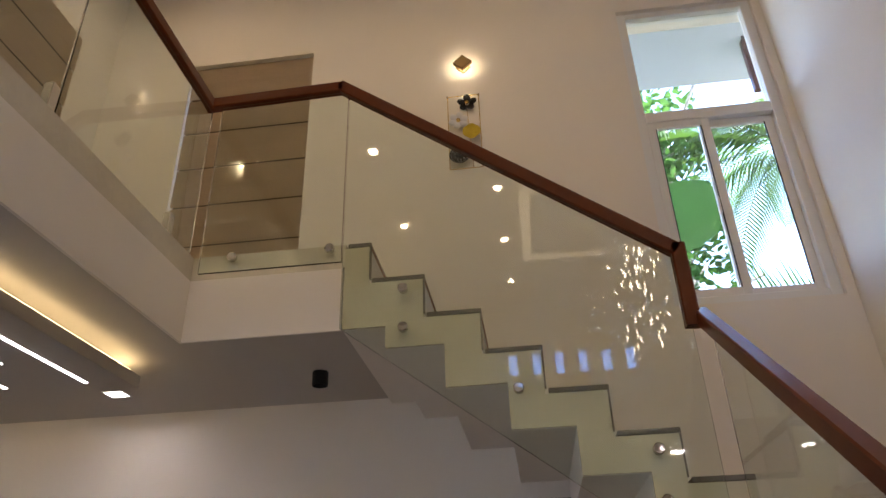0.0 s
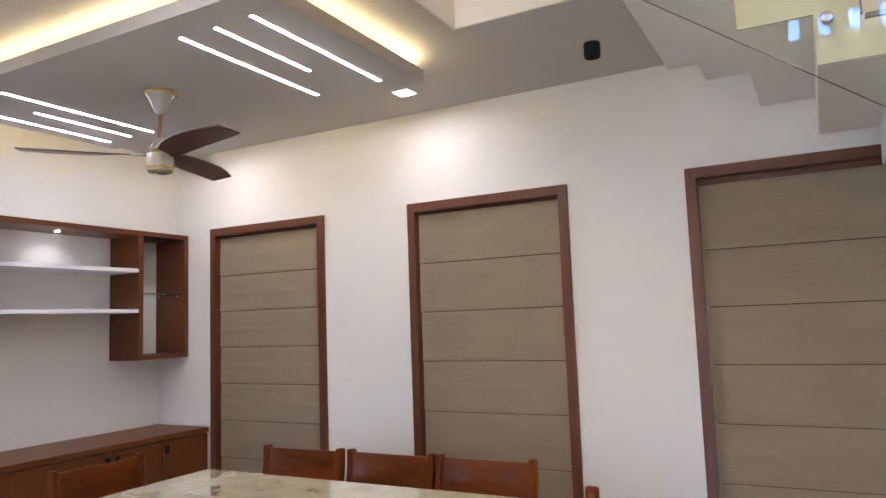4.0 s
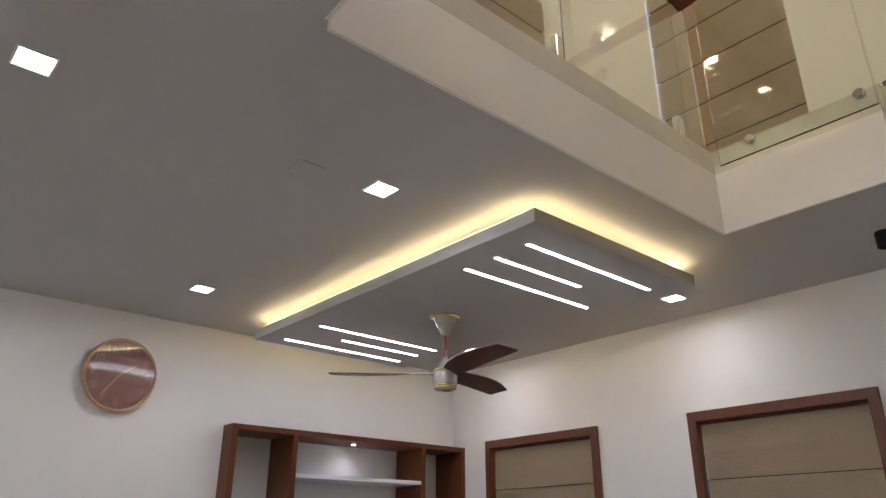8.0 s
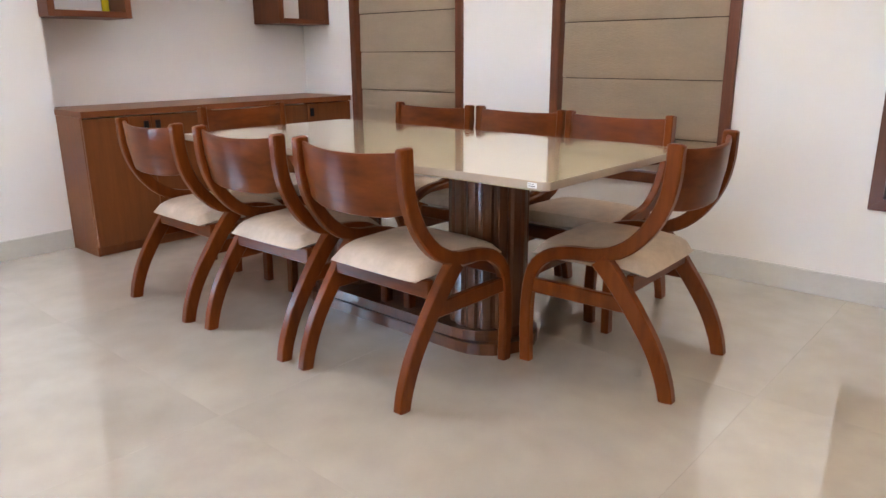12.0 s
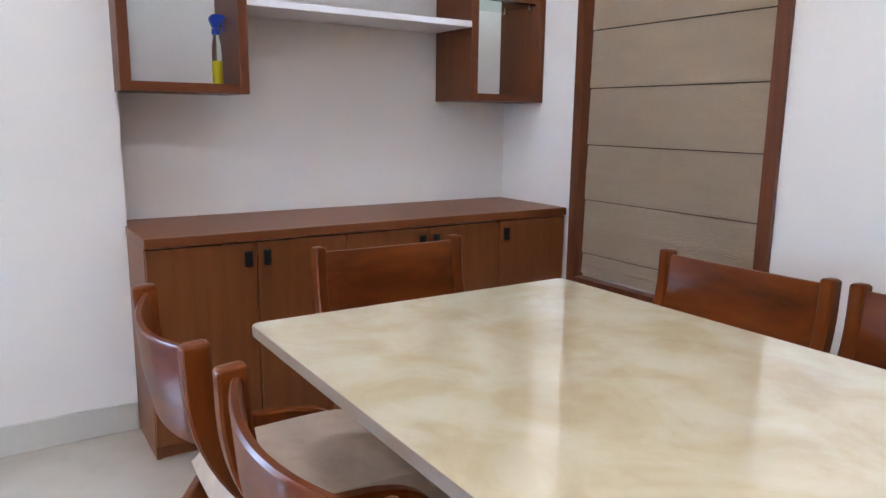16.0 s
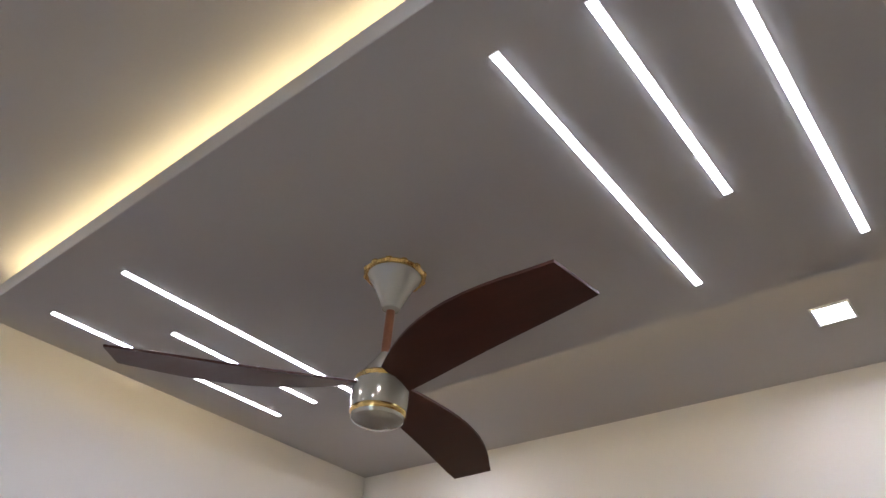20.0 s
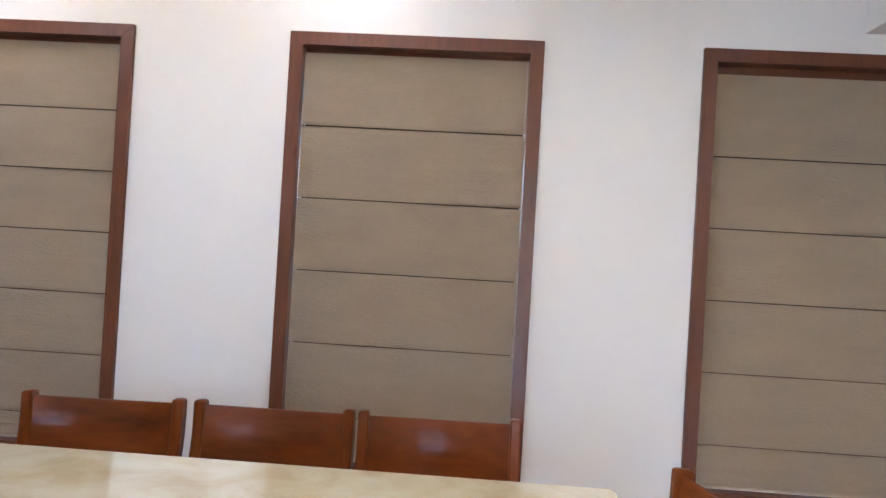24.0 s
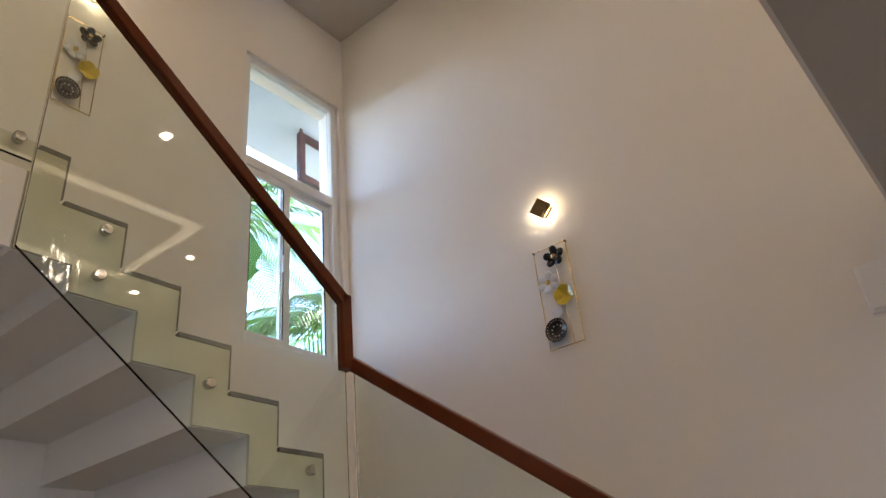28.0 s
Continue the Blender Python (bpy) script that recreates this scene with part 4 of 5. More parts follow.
def dining_chair():
    ch = thing("dining_chair", "polished teak dining chair with curved back and cream leatherette seat", "chair", group="chairs round the table")
    for s in (-1, 1):
        X = s * 0.238
        arm = curve([(X, -0.262, 0.843), (X, -0.258, 0.74), (X, -0.238, 0.65), (X, -0.19, 0.56), (X, -0.12, 0.492), (X, -0.03, 0.458), (X, 0.07, 0.448), (X, 0.15, 0.425), (X, 0.205, 0.372), (X, 0.228, 0.29), (X, 0.236, 0.15), (X, 0.232, 0.0)], 34)
        arm = [Vector((X, -0.2625, 0.850)), Vector((X, -0.2623, 0.847))] + arm
        dep = [0.036, 0.045] + [0.050 if k < 14 else 0.046 if k < 26 else 0.043 for k in range(35)]
        part("side_frame", sweep(arm, [0.022, 0.030] + [0.034] * 35, dep, (1, 0, 0), None, 0.3), M_CHAIR, ch, "curved arm and front leg in one piece", True)
        leg = curve([(X, -0.040, 0.445), (X, -0.095, 0.385), (X, -0.172, 0.28), (X, -0.240, 0.17), (X, -0.280, 0.07), (X, -0.296, 0.0)], 16)
        part("rear_leg", sweep(leg, 0.034, [0.066 - 0.0012 * k for k in range(17)], (1, 0, 0), None, 0.2), M_CHAIR, ch, smooth=True)
        part("stretcher", box(X - 0.012, X + 0.012, -0.155, 0.222, 0.275, 0.330, 0.004), M_CHAIR, ch)
    # back board, bowed to the rear
    b = bmesh.new()
    n = 18
    rows = []
    for k in range(n + 1):
        u = -1 + 2 * k / n
        x = u * 0.226
        bow = -0.048 * (1 - u * u)
        zt, zb_ = 0.835 - 0.012 * (1 - u * u), 0.642 - 0.022 * (1 - u ** 4)
        row = []
        for z, lean in ((zb_, 0.028), (zb_ + 0.004, 0.027), (0.5 * (zt + zb_), 0.008), (zt - 0.006, 0.0), (zt, 0.0)):
            for e in (-1, 1):
                th_ = 0.009 if z not in (zb_, zt) else 0.005
                row.append(b.verts.new((x, -0.258 + bow + lean + e * th_, z)))
        rows.append(row)
    for p, q in zip(rows, rows[1:]):
        for i in range(0, 8, 2):
            b.faces.new((p[i], q[i], q[i + 2], p[i + 2]))
            b.faces.new((p[i + 1], p[i + 3], q[i + 3], q[i + 1]))
        b.faces.new((p[0], p[1], q[1], q[0]))
        b.faces.new((p[8], q[8], q[9], p[9]))
    for r in (rows[0], rows[-1]):
        for i in range(0, 8, 2):
            b.faces.new((r[i], r[i + 2], r[i + 3], r[i + 1]))
    bmesh.ops.recalc_face_normals(b, faces=b.faces[:])
    part("backrest", b, M_CHAIRH, ch, "bowed wooden back board", True)
    # seat frame
    part("rear_rail", box(-0.222, 0.222, -0.150, -0.124, 0.338, 0.402, 0.004), M_CHAIRH, ch)
    part("front_rail", box(-0.222, 0.222, 0.195, 0.220, 0.340, 0.395, 0.004), M_CHAIRH, ch)
    # cushion: a pillow-like slab
    b = bmesh.new()
    nx, ny = 16, 16
    top, bot = [], []
    for j in range(ny + 1):
        rt, rb = [], []
        for i in range(nx + 1):
            u, v = -1 + 2 * i / nx, -1 + 2 * j / ny
            uu, vv = u * (1 - 0.035 * v * v), v * (1 - 0.03 * u * u)
            y = 0.02 + 0.215 * vv
            w = 0.222 + 0.012 * vv
            e = (max(0.0, 1 - abs(u) ** 7) * max(0.0, 1 - abs(v) ** 7)) ** 0.4
            x = uu * w
            dome = 0.012 * (1 - u * u) * (1 - v * v)
            wr = 0.0018 * noise.noise((u * 3, v * 3, 1.7))
            droop = 0.016 * max(0.0, -v) ** 3
            rt.append(b.verts.new((x, y, 0.418 + 0.047 * e + dome + wr - droop)))
            rb.append(b.verts.new((x * 0.985, y * 0.985 + 0.0003, 0.418 - 0.024 * e - droop)) if 0 < i < nx and 0 < j < ny else rt[-1])
        top.append(rt)
        bot.append(rb)
    for j in range(ny):
        for i in range(nx):
            b.faces.new((top[j][i], top[j][i + 1], top[j + 1][i + 1], top[j + 1][i]))
            q = (bot[j][i], bot[j + 1][i], bot[j + 1][i + 1], bot[j][i + 1])
            if len(set(q)) == 4:
                b.faces.new(q)
    bmesh.ops.recalc_face_normals(b, faces=b.faces[:])
    part("seat", b, M_SEAT, ch, "cream leatherette cushion", True)
    for o in ch.children:
        o.data.transform(Matrix.Diagonal((1, 1, 0.958, 1)))
    return ch


SEATS = [(4.03, -1.722, 0, ""), (3.432, -1.732, 1, ""), (2.825, -1.752, -1, ""), (4.556, -1.195, 92, "end"), (2.60, -1.25, -91, "end"), (3.118, -0.835, 183, ""), (3.652, -0.81, 181, ""), (4.180, -0.80, 182, "")]
first = dining_chair()
for k, (x, y, rz, where) in enumerate(SEATS):
    m = pose(x, y, FZ, 0, 0, rz)
    if k == 0:
        first.matrix_basis = m
        ob = first
    else:
        ob = copy_thing(first, m)
    if where:
        tagged(ob, "polished teak dining chair with curved back at the table's short end")

# ---- wall clock ----
M_CLOCK = mat("clock_dial", (0.185, 0.066, 0.049), 0.5, var=0.06, scale=8)
M_CLOCKW = mat("clock_rim_wood", (0.50, 0.30, 0.16), 0.4, var=0.15, scale=5)
M_DIGIT = mat("clock_marks", (0.36, 0.22, 0.16), 0.5)
clock = thing("wall_clock", "round brown wall clock with a light wooden rim", "clock", (XW, -2.535, 2.385))
clock.matrix_basis = pose(XW + 0.017, -2.535, 2.385, 0, 3.5, 5)
to_wall = pose(0, 0, 0, 90, 0, 90)
b = lathe([(0.17, 0.0), (0.200, 0.002), (0.203, 0.02), (0.200, 0.040), (0.194, 0.042), (0.190, 0.038), (0.189, 0.024)], 56)
bmesh.ops.transform(b, matrix=to_wall, verts=b.verts[:])
part("rim", b, M_CLOCKW, clock, "light wooden rim", True)
b = lathe([(0.1885, 0.022), (0.1885, 0.0245)], 56)
bmesh.ops.transform(b, matrix=to_wall, verts=b.verts[:])
part("dial", b, M_CLOCK, clock, "brown dial")
b = lathe([(0.1905, 0.0385), (0.1905, 0.0402)], 48)
bmesh.ops.transform(b, matrix=to_wall, verts=b.verts[:])
part("cover_glass", b, M_GLASS, clock, "clear glass").visible_shadow = False


def text_mesh(body, size, depth=0.0006):
    cu = bpy.data.curves.new("text", "FONT")
    cu.body, cu.size, cu.extrude, cu.align_x, cu.align_y = body, size, depth, "CENTER", "CENTER"
    ob = bpy.data.objects.new("text", cu)
    me = bpy.data.meshes.new_from_object(ob)
    bpy.data.objects.remove(ob)
    bpy.data.curves.remove(cu)
    return me


for h in range(1, 13):
    a = radians(90 - 30 * h)
    me = text_mesh(str(h), 0.057)
    me.materials.append(M_DIGIT)
    ob = new("numeral", me)
    ob.parent = clock
    ob.matrix_basis = to_wall @ pose(0.150 * math.cos(a), 0.150 * math.sin(a), 0.0255)
for nm, ln, ang, w in (("hour_hand", 0.10, 52, 0.006), ("minute_hand", 0.15, 215, 0.005), ("second_hand", 0.13, 218, 0.002)):
    b = box(-w / 2, w / 2, -0.02, ln, 0.0262, 0.0275)
    bmesh.ops.transform(b, matrix=to_wall @ pose(0, 0, 0, 0, 0, -ang), verts=b.verts[:])
    part(nm, b, M_CLOCKW, clock)


# ---- switch boards ----
def switch_board(m, w, h, modules, label):
    s = thing("switch_board", label, "switch")
    s.matrix_basis = m
    part("plate", box(-w / 2, w / 2, -h / 2, h / 2, 0, 0.012, 0.004, seg=2), M_WHITE, s, smooth=False)
    n = modules
    for k in range(n):
        x = -w / 2 + 0.022 + (w - 0.044) * (k + 0.5) / n
        d = (w - 0.044) / n / 2 - 0.0012
        part("rocker", box(x - d, x + d, -h / 2 + 0.022, h / 2 - 0.022, 0.011, 0.0155, 0.002), M_WHITE, s)
    return s


switch_board(pose(XW, -2.445, 1.332, 90, 0, 90), 0.262, 0.092, 8, "white switch board with a row of rocker switches")
switch_board(pose(XE, -3.03, 1.255, 90, 0, -90), 0.16, 0.088, 4, "white switch board on the wall beside the stairs")
db = thing("cover_plate", "flat white square cover plate on the stair wall", "wall plate")
db.matrix_basis = pose(XE, -3.006, 2.656, 90, 0, -90)
part("plate", box(-0.082, 0.082, -0.105, 0.105, 0, 0.014, 0.004), M_WHITE, db)
part("lid", box(-0.070, 0.070, -0.092, 0.092, 0.0135, 0.018, 0.003), M_WHITE, db)


# ---- sconces and wall art ----
M_SCONCE = glow("sconce_light", (1.0, 0.82, 0.50), 7.0)
M_BRASS = mat("antique_brass", (0.16, 0.11, 0.045), 0.45, metal=0.7)


def sconce(m):
    s = thing("wall_sconce", "small square brass wall light glowing on all four sides", "wall light", group="brass wall lights")
    s.matrix_basis = m
    d = 0.040
    part("front_plate", box(-d * 1.15, d * 1.15, -d * 1.15, d * 1.15, 0.036, 0.064, 0.002), M_BRASS, s, "brass front block")
    part("back_plate", box(-d * 0.9, d * 0.9, -d * 0.9, d * 0.9, 0.0, 0.012, 0.001), M_BRASS, s)
    part("light_core", box(-d * 0.55, d * 0.55, -d * 0.55, d * 0.55, 0.012, 0.036), M_SCONCE, s, "glowing core")
    return s


sconce(pose(XE, -1.585, 3.672, 90, 0, -90) @ pose(0, 0, 0, 0, 0, 45))
sconce(pose(5.515, 0, 5.02, 90, 0, 0) @ pose(0, 0, 0, 0, 0, 45))

M_BLOOMB = mat("black_glaze", (0.015, 0.016, 0.02), 0.18)
M_BLOOMW = mat("white_glaze", (0.72, 0.74, 0.78), 0.3)
M_BLOOMY = mat("yellow_glaze", (0.62, 0.48, 0.05), 0.2)


def flower(cx, cy, r, petals, material, parent, centre):
    b = bmesh.new()
    for k in range(petals):
        a = 2 * math.pi * k / petals + 0.3
        q = bmesh.ops.create_uvsphere(b, u_segments=12, v_segments=8, radius=1.0)["verts"]
        m = Matrix.Translation((cx + 0.58 * r * math.cos(a), cy + 0.58 * r * math.sin(a), 0.022)) @ Matrix.Rotation(a, 4, "Z") @ Matrix.Rotation(radians(-16), 4, "Y") @ Matrix.Diagonal((0.42 * r, 0.36 * r, 0.010, 1))
        bmesh.ops.transform(b, matrix=m, verts=q)
    fl = part("flower", b, material, parent, smooth=True)
    c_ = lathe([(0.2 * r, 0.024), (0.19 * r, 0.034), (0.08 * r, 0.038)], 14, at=(cx, cy, 0))
    part("flower_centre", c_, centre, fl, smooth=True)


def wall_art(m):
    s = thing("wall_art", "gold wire frame with black, white and yellow ceramic flowers", "wall decoration", group="flower wall art")
    s.matrix_basis = m
    w, h = 0.103, 0.293
    for p, q in (((-w, -h), (w, -h)), ((w, -h), (w, h)), ((w, h), (-w, h)), ((-w, h), (-w, -h))):
        part("wire", tube([(p[0], p[1], 0.012), (q[0], q[1], 0.012)], 0.0026), M_GOLD, s)
    for x in (-w, w):
        part("hook", lathe([(0.006, 0.0), (0.006, 0.016)], 10, at=(x, h, 0)), M_BRASS, s)
    part("stem", tube([(0.02, h - 0.06, 0.012), (0.03, 0.0, 0.012), (0.045, -h, 0.012)], 0.0018), M_GOLD, s)

    def at(u, v):
        return -w + 2 * w * u, h - 2 * h * v
    flower(*at(0.62, 0.12), 0.068, 5, M_BLOOMB, s, M_GOLD)
    flower(*at(0.32, 0.36), 0.068, 6, M_BLOOMW, s, M_GOLD)
    x, y = at(0.72, 0.54)
    b = lathe([(0.012, 0.014), (0.034, 0.018), (0.054, 0.036), (0.058, 0.040), (0.052, 0.036), (0.030, 0.024), (0.008, 0.020)], 18, at=(x, y, 0))
    for v in b.verts:
        a = math.atan2(v.co.y - y, v.co.x - x)
        v.co.z += 0.006 * math.sin(5 * a) * (math.hypot(v.co.x - x, v.co.y - y) / 0.058)
    part("yellow_dish", b, M_BLOOMY, s, "ruffled yellow dish", True)
    x, y = at(0.42, 0.67)
    part("disc", lathe([(0.030, 0.012), (0.033, 0.016), (0.033, 0.022), (0.028, 0.024)], 24, at=(x, y, 0)), M_BLOOMW, s, "small white disc", True)
    x, y = at(0.32, 0.84)
    bowl = part("bowl", lathe([(0.03, 0.010), (0.058, 0.022), (0.066, 0.036), (0.063, 0.038), (0.050, 0.026), (0.02, 0.020)], 28, at=(x, y, 0)), M_BLOOMB, s, "black bowl with white dots", True)
    for ring, cnt in ((0.032, 9), (0.055, 22)):
        b = bmesh.new()
        for k in range(cnt):
            a = 2 * math.pi * k / cnt
            q = bmesh.ops.create_uvsphere(b, u_segments=6, v_segments=4, radius=0.0045 if ring < 0.05 else 0.003)["verts"]
            bmesh.ops.translate(b, vec=(x + ring * math.cos(a), y + ring * math.sin(a), 0.0225 if ring < 0.05 else 0.031), verts=q)
        part("dots", b, M_BLOOMW, bowl)
    return s


wall_art(pose(XE, -1.573, 3.140, 90, 0, -90))
wall_art(pose(5.503, 0, 4.473, 90, 0, 0))

# ---- spray bottle on the shelf unit ----
M_LIQ = mat("yellow_liquid", (0.62, 0.55, 0.02), 0.2)
M_BLUEP = mat("blue_plastic", (0.01, 0.05, 0.38), 0.3)
sb = thing("spray_bottle", "slim spray bottle with a blue trigger and yellow liquid", "bottle", (1.43, -1.500, UZ0 + 0.035))
part("bottle", lathe([(0.0185, 0.09), (0.019, 0.115), (0.017, 0.145), (0.012, 0.175), (0.010, 0.19)], 22), M_GLASS, sb, "clear neck", True)
part("liquid", lathe([(0.017, 0.0), (0.0195, 0.004), (0.0195, 0.09)], 22), M_LIQ, sb, "yellow liquid", True)
part("collar", lathe([(0.016, 0.186), (0.016, 0.208)], 18), M_BLUEP, sb, "blue collar", True)
part("sprayer", prism([(-0.022, 0.232), (-0.026, 0.246), (-0.012, 0.262), (0.030, 0.262), (0.036, 0.252), (0.034, 0.244), (0.014, 0.238), (0.010, 0.208), (-0.010, 0.208)], "x", -0.011, 0.011, 0.003), M_BLUEP, sb, "blue spray head")
part("trigger", sweep(curve([(0, 0.020, 0.240), (0, 0.028, 0.225), (0, 0.026, 0.20)], 6), 0.010, 0.005, (1, 0, 0)), M_BLUEP, sb, "blue trigger")

# ---- doorway and kitchen beyond ----
M_DOORF = mat("dark_door_wood", (0.055, 0.012, 0.010), 0.3, var=0.3, scale=3, stretch=(10, 10, 1))
door = thing("door_1", "doorway with a dark reddish-brown wooden frame, standing open", "doorway", kind="structure")
for q in ((-3.26, -3.172, FZ, 2.162), (-4.138, -4.05, FZ, 2.162)):
    part("jamb", box(XW - 0.14, XW - 0.05, *q, 0.004), M_DOORF, door)
part("head", box(XW - 0.14, XW - 0.05, -4.05, -3.26, 2.074, 2.162, 0.004), M_DOORF, door)
M_KWALL = mat("kitchen_paint", (0.45, 0.60, 0.82), 0.6, var=0.03, scale=1.5)
KX0, KY0, KY1 = -2.4, -5.2, -2.0
structure("wall_kitchen_far", box(KX0 - 0.1, KX0, KY0, KY1, 0, ZC), M_KWALL, "pale blue kitchen wall")
structure("wall_kitchen_side", box(KX0, NB - TH, KY1, KY1 + 0.1, 0, ZC), M_KWALL, "pale blue kitchen wall")
structure("wall_kitchen_end", box(KX0, NB - TH, KY0 - 0.1, KY0, 0, ZC), M_KWALL, "pale blue kitchen wall")
structure("ceiling_kitchen", box(KX0, NB - TH, KY0, KY1, ZC, ZC + 0.1), M_CEIL, "white kitchen ceiling")
M_KCAB = mat("grey_kitchen_panel", (0.075, 0.08, 0.115), 0.4, var=0.05, scale=3)
kc = thing("tall_kitchen_cabinet", "tall grey kitchen cabinet with a flat top", "cabinet", (-0.5, -2.75, 0))
part("body", box(-0.32, 0.3, -0.66, 0.45, 0.0, 2.02, 0.003), M_KCAB, kc)
part("top", box(-0.34, 0.32, -0.70, 0.47, 2.02, 2.06, 0.003), M_KCAB, kc)
part("edge", box(0.3, 0.306, -0.70, -0.64, 0.0, 2.02), M_WHITE, kc)
lw = thing("wall_cabinet", "grey kitchen wall cabinet beside the tall unit", "cabinet", (-0.9, -3.95, 0))
for z in (1.46, 1.70):
    part("door", box(0.0, 0.35, -0.45, 0.50, z, z + 0.225, 0.003), M_KCAB, lw)
part("top", box(-0.01, 0.36, -0.47, 0.50, 1.93, 1.95, 0.002), M_KCAB, lw)
part("base_unit", box(-0.25, 0.35, -0.45, 0.50, 0.0, 1.455, 0.003), M_KCAB, lw)
fit_ = thing("wall_lamp_fitting", "small black fitting on the kitchen wall", "fitting", (KX0, -3.15, 2.45))
part("body", box(0, 0.05, -0.05, 0.05, -0.05, 0.05, 0.01), M_BLACK, fit_)

# ---- chandelier over the hall ----
ch_ = thing("chandelier", "hanging chandelier of small glowing crystal tubes", "chandelier", (7.15, -6.28, ZU))
part("ceiling_plate", lathe([(0.28, 0.0), (0.28, -0.03)], 32), M_GOLD, ch_, "gold ceiling plate", True)
M_CRYS = glow("crystal_lamp", (1.0, 0.85, 0.62), 1.6)
rnd = random.Random(4)
for k in range(60):
    a, r, z = rnd.uniform(0, 6.28), rnd.uniform(0.03, 0.33), -rnd.uniform(0.55, 1.75)
    x, y = r * math.cos(a), r * math.sin(a)
    part("wire", tube([(x, y, -0.03), (x, y, z + 0.08)], 0.0015), M_STEEL, ch_)
    part("crystal", lathe([(0.007, z), (0.010, z + 0.01), (0.010, z + 0.07), (0.005, z + 0.08)], 8, at=(x, y, 0)), M_CRYS, ch_, "glowing crystal tube")
cv = thing("cove_frame", "warm lit ceiling cove over the hall", "ceiling light", (0, 0, 0))
for q in ((5.86, 5.98, -7.24, -5.44), (8.32, 8.44, -7.24, -5.44), (5.98, 8.32, -7.24, -7.12), (5.98, 8.32, -5.56, -5.44)):
    part("strip", box(*q, ZU - 0.012, ZU - 0.002), M_HALLCOVE, cv, "soft warm glow of the cove")

# window added out of view, only to let fill daylight in
sw_ = thing("window_5", "south window of the hall with daylight behind", "window", kind="structure")
for q in ((4.2, 4.26, 0.9, 2.3), (5.74, 5.8, 0.9, 2.3), (4.97, 5.03, 0.96, 2.24), (4.26, 5.74, 0.9, 0.96), (4.26, 5.74, 2.24, 2.3)):
    part("window_frame", box(q[0], q[1], YS - 0.12, YS - 0.06, q[2], q[3], 0.004), M_FRAME, sw_)
part("pane", box(4.26, 5.74, YS - 0.10, YS - 0.094, 0.96, 2.24), M_PANE, sw_).visible_shadow = False

# blue put into the glass to dim the bright sky behind it
M_SKYDIM = glass("sky_dimming_pane", (0.42, 0.58, 0.80))
for k in range(6):
    hw = thing("high_window", "narrow high window with a blue tinted pane", "window", (5.5 + k * 0.36, YS - 0.12, 5.07), group="row of high windows")
    part("pane", box(0.02, 0.15, -0.003, 0.003, 0.02, 0.38), M_SKYDIM, hw).visible_shadow = False
    for q in ((0.0, 0.02, 0.0, 0.40), (0.15, 0.17, 0.0, 0.40), (0.02, 0.15, 0.0, 0.02), (0.02, 0.15, 0.38, 0.40)):
        part("frame", box(q[0], q[1], -0.02, 0.02, q[2], q[3], 0.002), M_UPVC, hw)

# ---- outdoors beyond the upper window ----
M_GROUND = mat("garden_ground", (0.11, 0.10, 0.055), 0.9, var=0.4, scale=0.6, bump=0.3, bscale=6)
b = bmesh.new()
for x, y in ((-300, -400), (300, -400), (300, 400), (-300, 400)):
    b.verts.new((x, y, -0.35))
b.faces.new(b.verts[:])
structure("ground", b, M_GROUND, "garden soil and grass")
# white paint with the blue of the sky's light put into its colour
M_SOFF = mat("skylit_soffit", (0.45, 0.54, 0.64), 0.7, var=0.03, scale=1.2)
structure("roof_soffit", box(4.0, 10.5, TH + 0.002, 1.13, 5.60, 5.75), M_SOFF, "pale painted underside of the roof overhang")
cs = thing("open_casement", "open brown window sash hanging under the roof overhang", "window", (7.60, 0.62, 5.06))
for q in ((0.0, 0.06, -0.025, 0.025, 0.0, 0.488), (0.32, 0.38, -0.025, 0.025, 0.0, 0.488), (0.06, 0.32, -0.025, 0.025, 0.0, 0.06), (0.06, 0.32, -0.025, 0.025, 0.428, 0.488)):
    part("sash", box(*q, 0.003), M_DOORF, cs)
part("pane", box(0.06, 0.32, -0.003, 0.003, 0.06, 0.428), M_PANE, cs).visible_shadow = False
for x in (0.02, 0.34):
    part("hinge_arm", box(x, x + 0.02, -0.008, 0.008, 0.48, 0.54), M_DOORF, cs)

M_LEAF = mat("palm_leaf", (0.04, 0.085, 0.025), 0.45, var=0.4, scale=5)
M_LEAFD = mat("broad_leaf", (0.035, 0.12, 0.03), 0.4, var=0.4, scale=7)
M_BARK = mat("palm_bark", (0.34, 0.31, 0.27), 0.85, var=0.4, scale=3, bump=0.6, bscale=30, stretch=(1, 1, 4))


def translucent(m, color):
    """Thin leaves let some of the sun through."""
    nt = m.node_tree
    tl, mx = nt.nodes.new("ShaderNodeBsdfTranslucent"), nt.nodes.new("ShaderNodeMixShader")
    tl.inputs[0].default_value = (*color, 1)
    mx.inputs[0].default_value = 0.5
    nt.links.new(nt.nodes["Principled BSDF"].outputs[0], mx.inputs[1])
    nt.links.new(tl.outputs[0], mx.inputs[2])
    nt.links.new(mx.outputs[0], nt.nodes["Material Output"].inputs[0])


M_LEAFB = mat("young_palm_leaf", (0.045, 0.12, 0.014), 0.4, var=0.35, scale=5)
translucent(M_LEAFB, (0.05, 0.15, 0.012))
translucent(M_LEAF, (0.05, 0.12, 0.02))
translucent(M_LEAFD, (0.045, 0.12, 0.025))


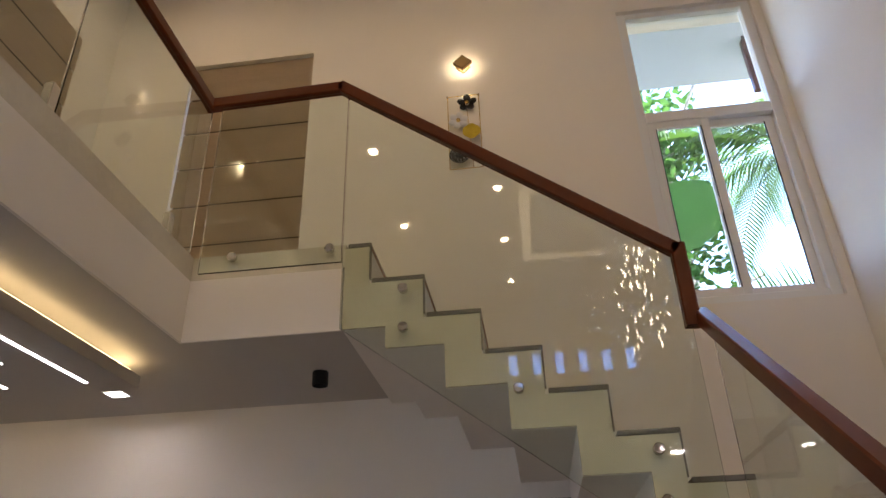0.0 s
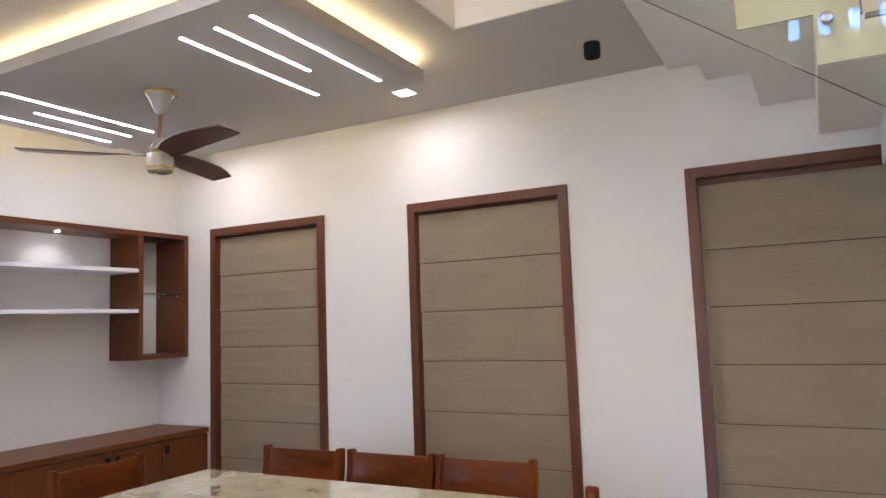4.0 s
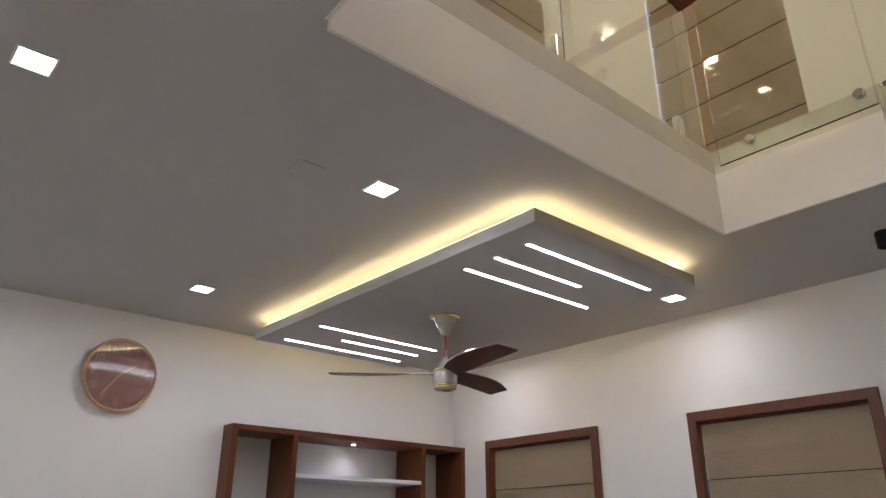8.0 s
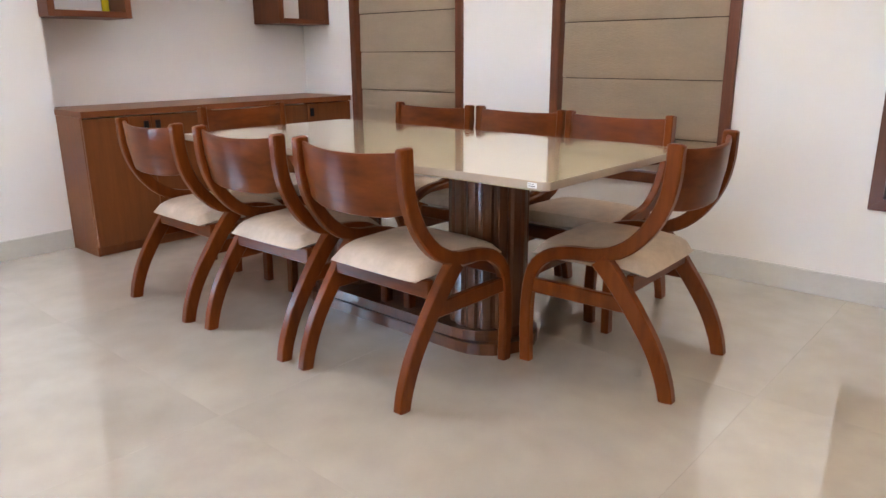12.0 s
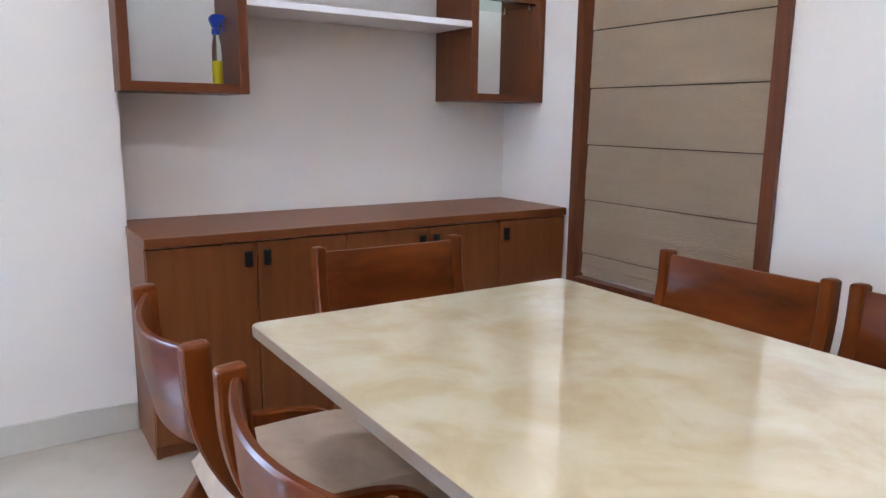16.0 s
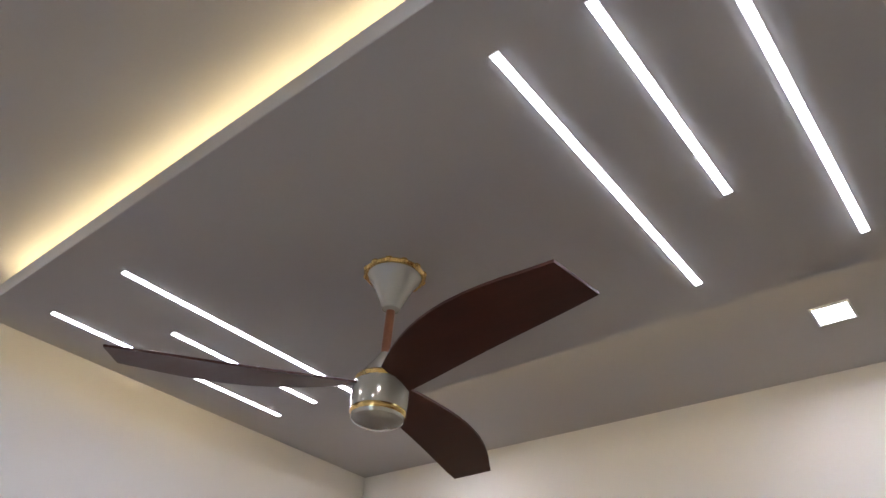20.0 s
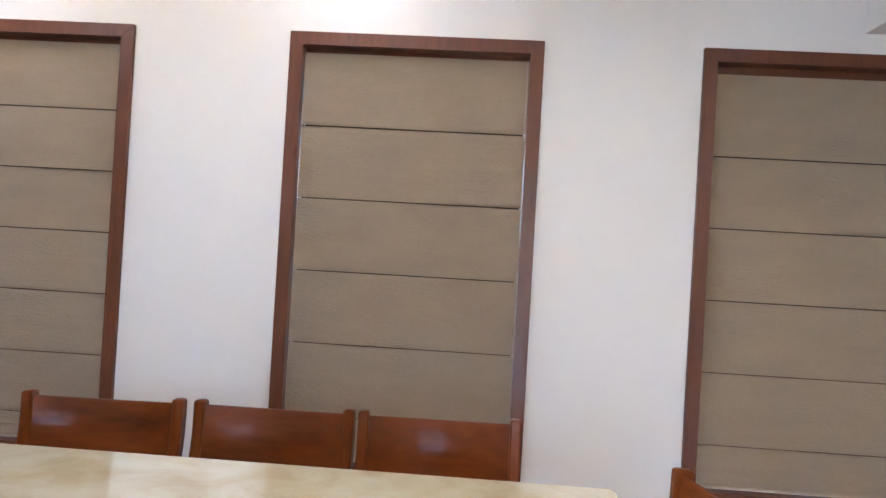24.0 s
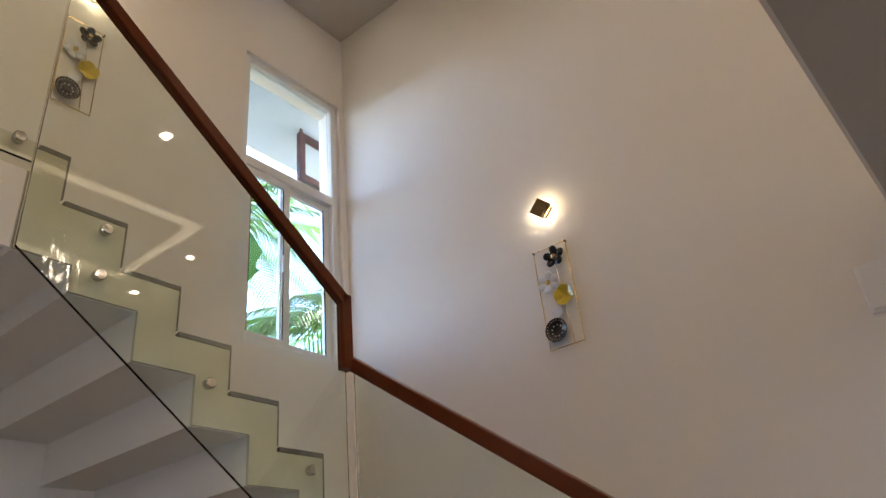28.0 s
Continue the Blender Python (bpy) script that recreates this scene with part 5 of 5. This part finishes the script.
def frond(b, base, az, length, rise, droop, n=46, wid=0.42, lift=-0.4, blade=0.016):
    """A palm frond: a drooping rib with two rows of narrow leaflets."""
    d = Vector((math.cos(az), math.sin(az), 0))
    side = Vector((-d.y, d.x, 0))
    prev = None
    for k in range(n + 1):
        u = k / n
        p = Vector(base) + d * (length * (u - 0.12 * u * u)) + Vector((0, 0, rise * u - droop * u * u))
        if prev is not None:
            w = 0.012 * (1 - u) + 0.003
            vs = [b.verts.new(v) for v in (prev - side * w, prev + side * w, p + side * w, p - side * w)]
            b.faces.new(vs)
            if u > 0.08:
                t = (p - prev).normalized()
                ln = wid * length * 0.55 * math.sin(math.pi * (0.12 + 0.85 * u)) ** 0.7
                for s in (-1, 1):
                    tip = p + (side * s * 0.75 + t * 0.7 + Vector((0, 0, lift + random.uniform(-0.15, 0.15)))) * ln * random.uniform(0.85, 1.1)
                    mid = p + (side * s * 0.8 + t * 0.65 + Vector((0, 0, max(0.0, lift) * 0.9))) * ln * 0.5
                    wv = t * blade * length / 1.8
                    q = [b.verts.new(v) for v in (p - wv * 0.6, mid - wv, tip, mid + wv, p + wv * 0.6)]
                    b.faces.new(q)
        prev = p


def palm(x, y, base_z, top, lean, fronds, label, length=2.2, start=0.0, young=False):
    t = thing("palm_tree", label, "tree", (x, y, base_z), group="garden palms")
    pts = [(lean[0] * k / 8, lean[1] * k / 8, (top - base_z) * k / 8) for k in range(9)]
    b = bmesh.new()
    sweep(pts, [0.24 - 0.010 * k for k in range(9)], [0.24 - 0.010 * k for k in range(9)], (1, 0.2, 0), b, 0.55)
    part("trunk", b, M_BARK, t, "ringed grey trunk", True)
    b = bmesh.new()
    for k in range(fronds):
        az = start + 2 * math.pi * k / fronds + random.uniform(-0.15, 0.15)
        if young:
            frond(b, pts[-1], az, length * random.uniform(0.75, 1.1), random.uniform(0.3, 0.9), random.uniform(0.2, 0.5), 24, 0.85, 0.9, 0.030)
        else:
            frond(b, pts[-1], az, length * random.uniform(0.85, 1.1), random.uniform(0.3, 1.0), random.uniform(1.0, 1.9))
    if young:
        part("crown", b, M_LEAFB, t, "upright bright green fronds")
    else:
        part("crown", b, M_LEAF, t, "drooping green fronds")
    return t


palm(10.0, 4.9, -0.35, 7.7, (-0.2, 0.3), 15, "coconut palm with long drooping green fronds", 2.9)
palm(9.6, 3.2, -0.35, 3.6, (0.1, 0.2), 15, "young palm with bright green fronds", 2.6, 0.3)
palm(7.4, 4.2, -0.35, 3.4, (0.0, 0.1), 13, "low palm with green fronds near the window", 2.2, 0.6)
palm(11.6, 3.9, -0.35, 5.9, (0.0, 0.1), 15, "tall garden palm with arching green fronds", 2.8, 0.2)
palm(9.3, 2.5, -0.35, 4.1, (0.1, 0.1), 15, "garden palm with dense green fronds by the wall", 2.0, 0.45)
palm(8.45, 1.65, -0.35, 3.25, (0.0, 0.0), 9, "young palm with upright bright green fronds by the window", 1.25, 0.35, True)
palm(12.2, 6.5, -0.35, 5.2, (0.1, 0.2), 14, "garden palm with green fronds further off", 2.9, 0.1)
tr = thing("garden_tree", "leafy broadleaf tree with a pale slender trunk", "tree", (8.0, 4.9, -0.35))
part("trunk", tube([(0.1, 0, 0), (0.05, 0.0, 3.0), (0.0, 0.05, 5.6), (0.05, 0.1, 8.4)], 0.07), M_BARK, tr, "pale trunk")
for k in range(6):
    a = k * 1.05
    part("limb", tube([(0.03, 0.05, 5.2 + 0.5 * k), (0.45 * math.cos(a), 0.45 * math.sin(a), 5.7 + 0.5 * k), (0.9 * math.cos(a), 0.9 * math.sin(a), 5.9 + 0.55 * k)], 0.022), M_BARK, tr)
b = bmesh.new()
for k in range(4200):
    a, r = random.uniform(0, 6.283), 0.95 * random.random() ** 0.6
    p = Vector((-0.35 + r * math.cos(a), r * math.sin(a), 5.2 + 3.6 * random.random()))
    if noise.noise(p * 1.6) < -0.2:
        continue
    e = Euler((random.uniform(-0.9, 0.9), random.uniform(-0.9, 0.9), random.uniform(0, 6.28))).to_matrix()
    s = random.uniform(0.05, 0.085)
    b.faces.new([b.verts.new(p + e @ Vector(v) * s) for v in ((-1, 0, 0), (-0.3, -0.5, 0.08), (0.5, -0.42, 0.08), (1.1, 0, -0.05), (0.5, 0.42, 0.08), (-0.3, 0.5, 0.08))])
part("crown", b, M_LEAFD, tr, "clumps of small dark green leaves")
M_BAN = mat("banana_leaf_green", (0.06, 0.15, 0.04), 0.4, var=0.2, scale=4, stretch=(1, 1, 1))
translucent(M_BAN, (0.065, 0.17, 0.035))
bn = thing("banana_plant", "banana plant with one broad light green leaf", "plant", (6.30, 1.05, -0.35))
part("stem", tube([(0, 0, 0), (0.02, -0.02, 2.4), (0.04, -0.10, 3.9), (0.24, -0.22, 4.33)], 0.05), M_BARK, bn, "pale green stem")
b = bmesh.new()
rows = []
for k in range(17):
    u = k / 16
    w = 0.25 * min(1.0, math.sin(math.pi * (0.08 + 0.86 * u)) ** 0.45) * (1.0 if u < 0.86 else 1.0 - 3.2 * (u - 0.86))
    c_ = Vector((0.22 + 0.62 * u, -0.22 - 0.28 * u, 4.34 + 0.16 * u - 0.10 * u * u))
    up = Vector((-0.20 + 0.15 * u, -0.25, 1.0)).normalized()
    rows.append([b.verts.new(c_ + up * (w * v) + Vector((0, -0.07 * v * v, 0.006 * math.sin(k * 2.3 + v * 2)))) for v in (-1, -0.66, -0.33, 0, 0.33, 0.66, 1)])
for p, q in zip(rows, rows[1:]):
    for i in range(6):
        b.faces.new((p[i], p[i + 1], q[i + 1], q[i]))
part("leaf", b, M_BAN, bn, "broad light green leaf", True)

# ---- floor tiles ----
tile = {}
sx_t, sy_t = 1.2, 1.2
xs = [XW - 0.001 + k * sx_t for k in range(8)]
ys = [-0.0 - k * sy_t for k in range(9)]
fl = bpy.data.objects["floor"]
for i, x in enumerate(xs):
    for j, y in enumerate(ys):
        w, d = min(sx_t, (XE if y > YH + 0.3 else XH) - x), min(sy_t, y - YS)
        if w < 0.05 or d < 0.05:
            continue
        key = (round(w, 3), round(d, 3))
        if key not in tile:
            me = mesh_of(box(0.0003, w - 0.0003, -d + 0.0003, -0.0003, -0.008, 0.0), "tile")
            me.materials.append(M_FLOOR)
            tile[key] = me
        ob = new("tile", tile[key])
        ob.parent = fl
        ob.location = (x, y, FZ)
for j in range(3):
    me = mesh_of(box(KX0, XW - 0.002, -4.4 + 0.8 * j, -3.602 + 0.8 * j, FZ - 0.008, FZ), "tile")
    me.materials.append(M_FLOOR)
    ob = new("tile", me)
    ob.parent = fl
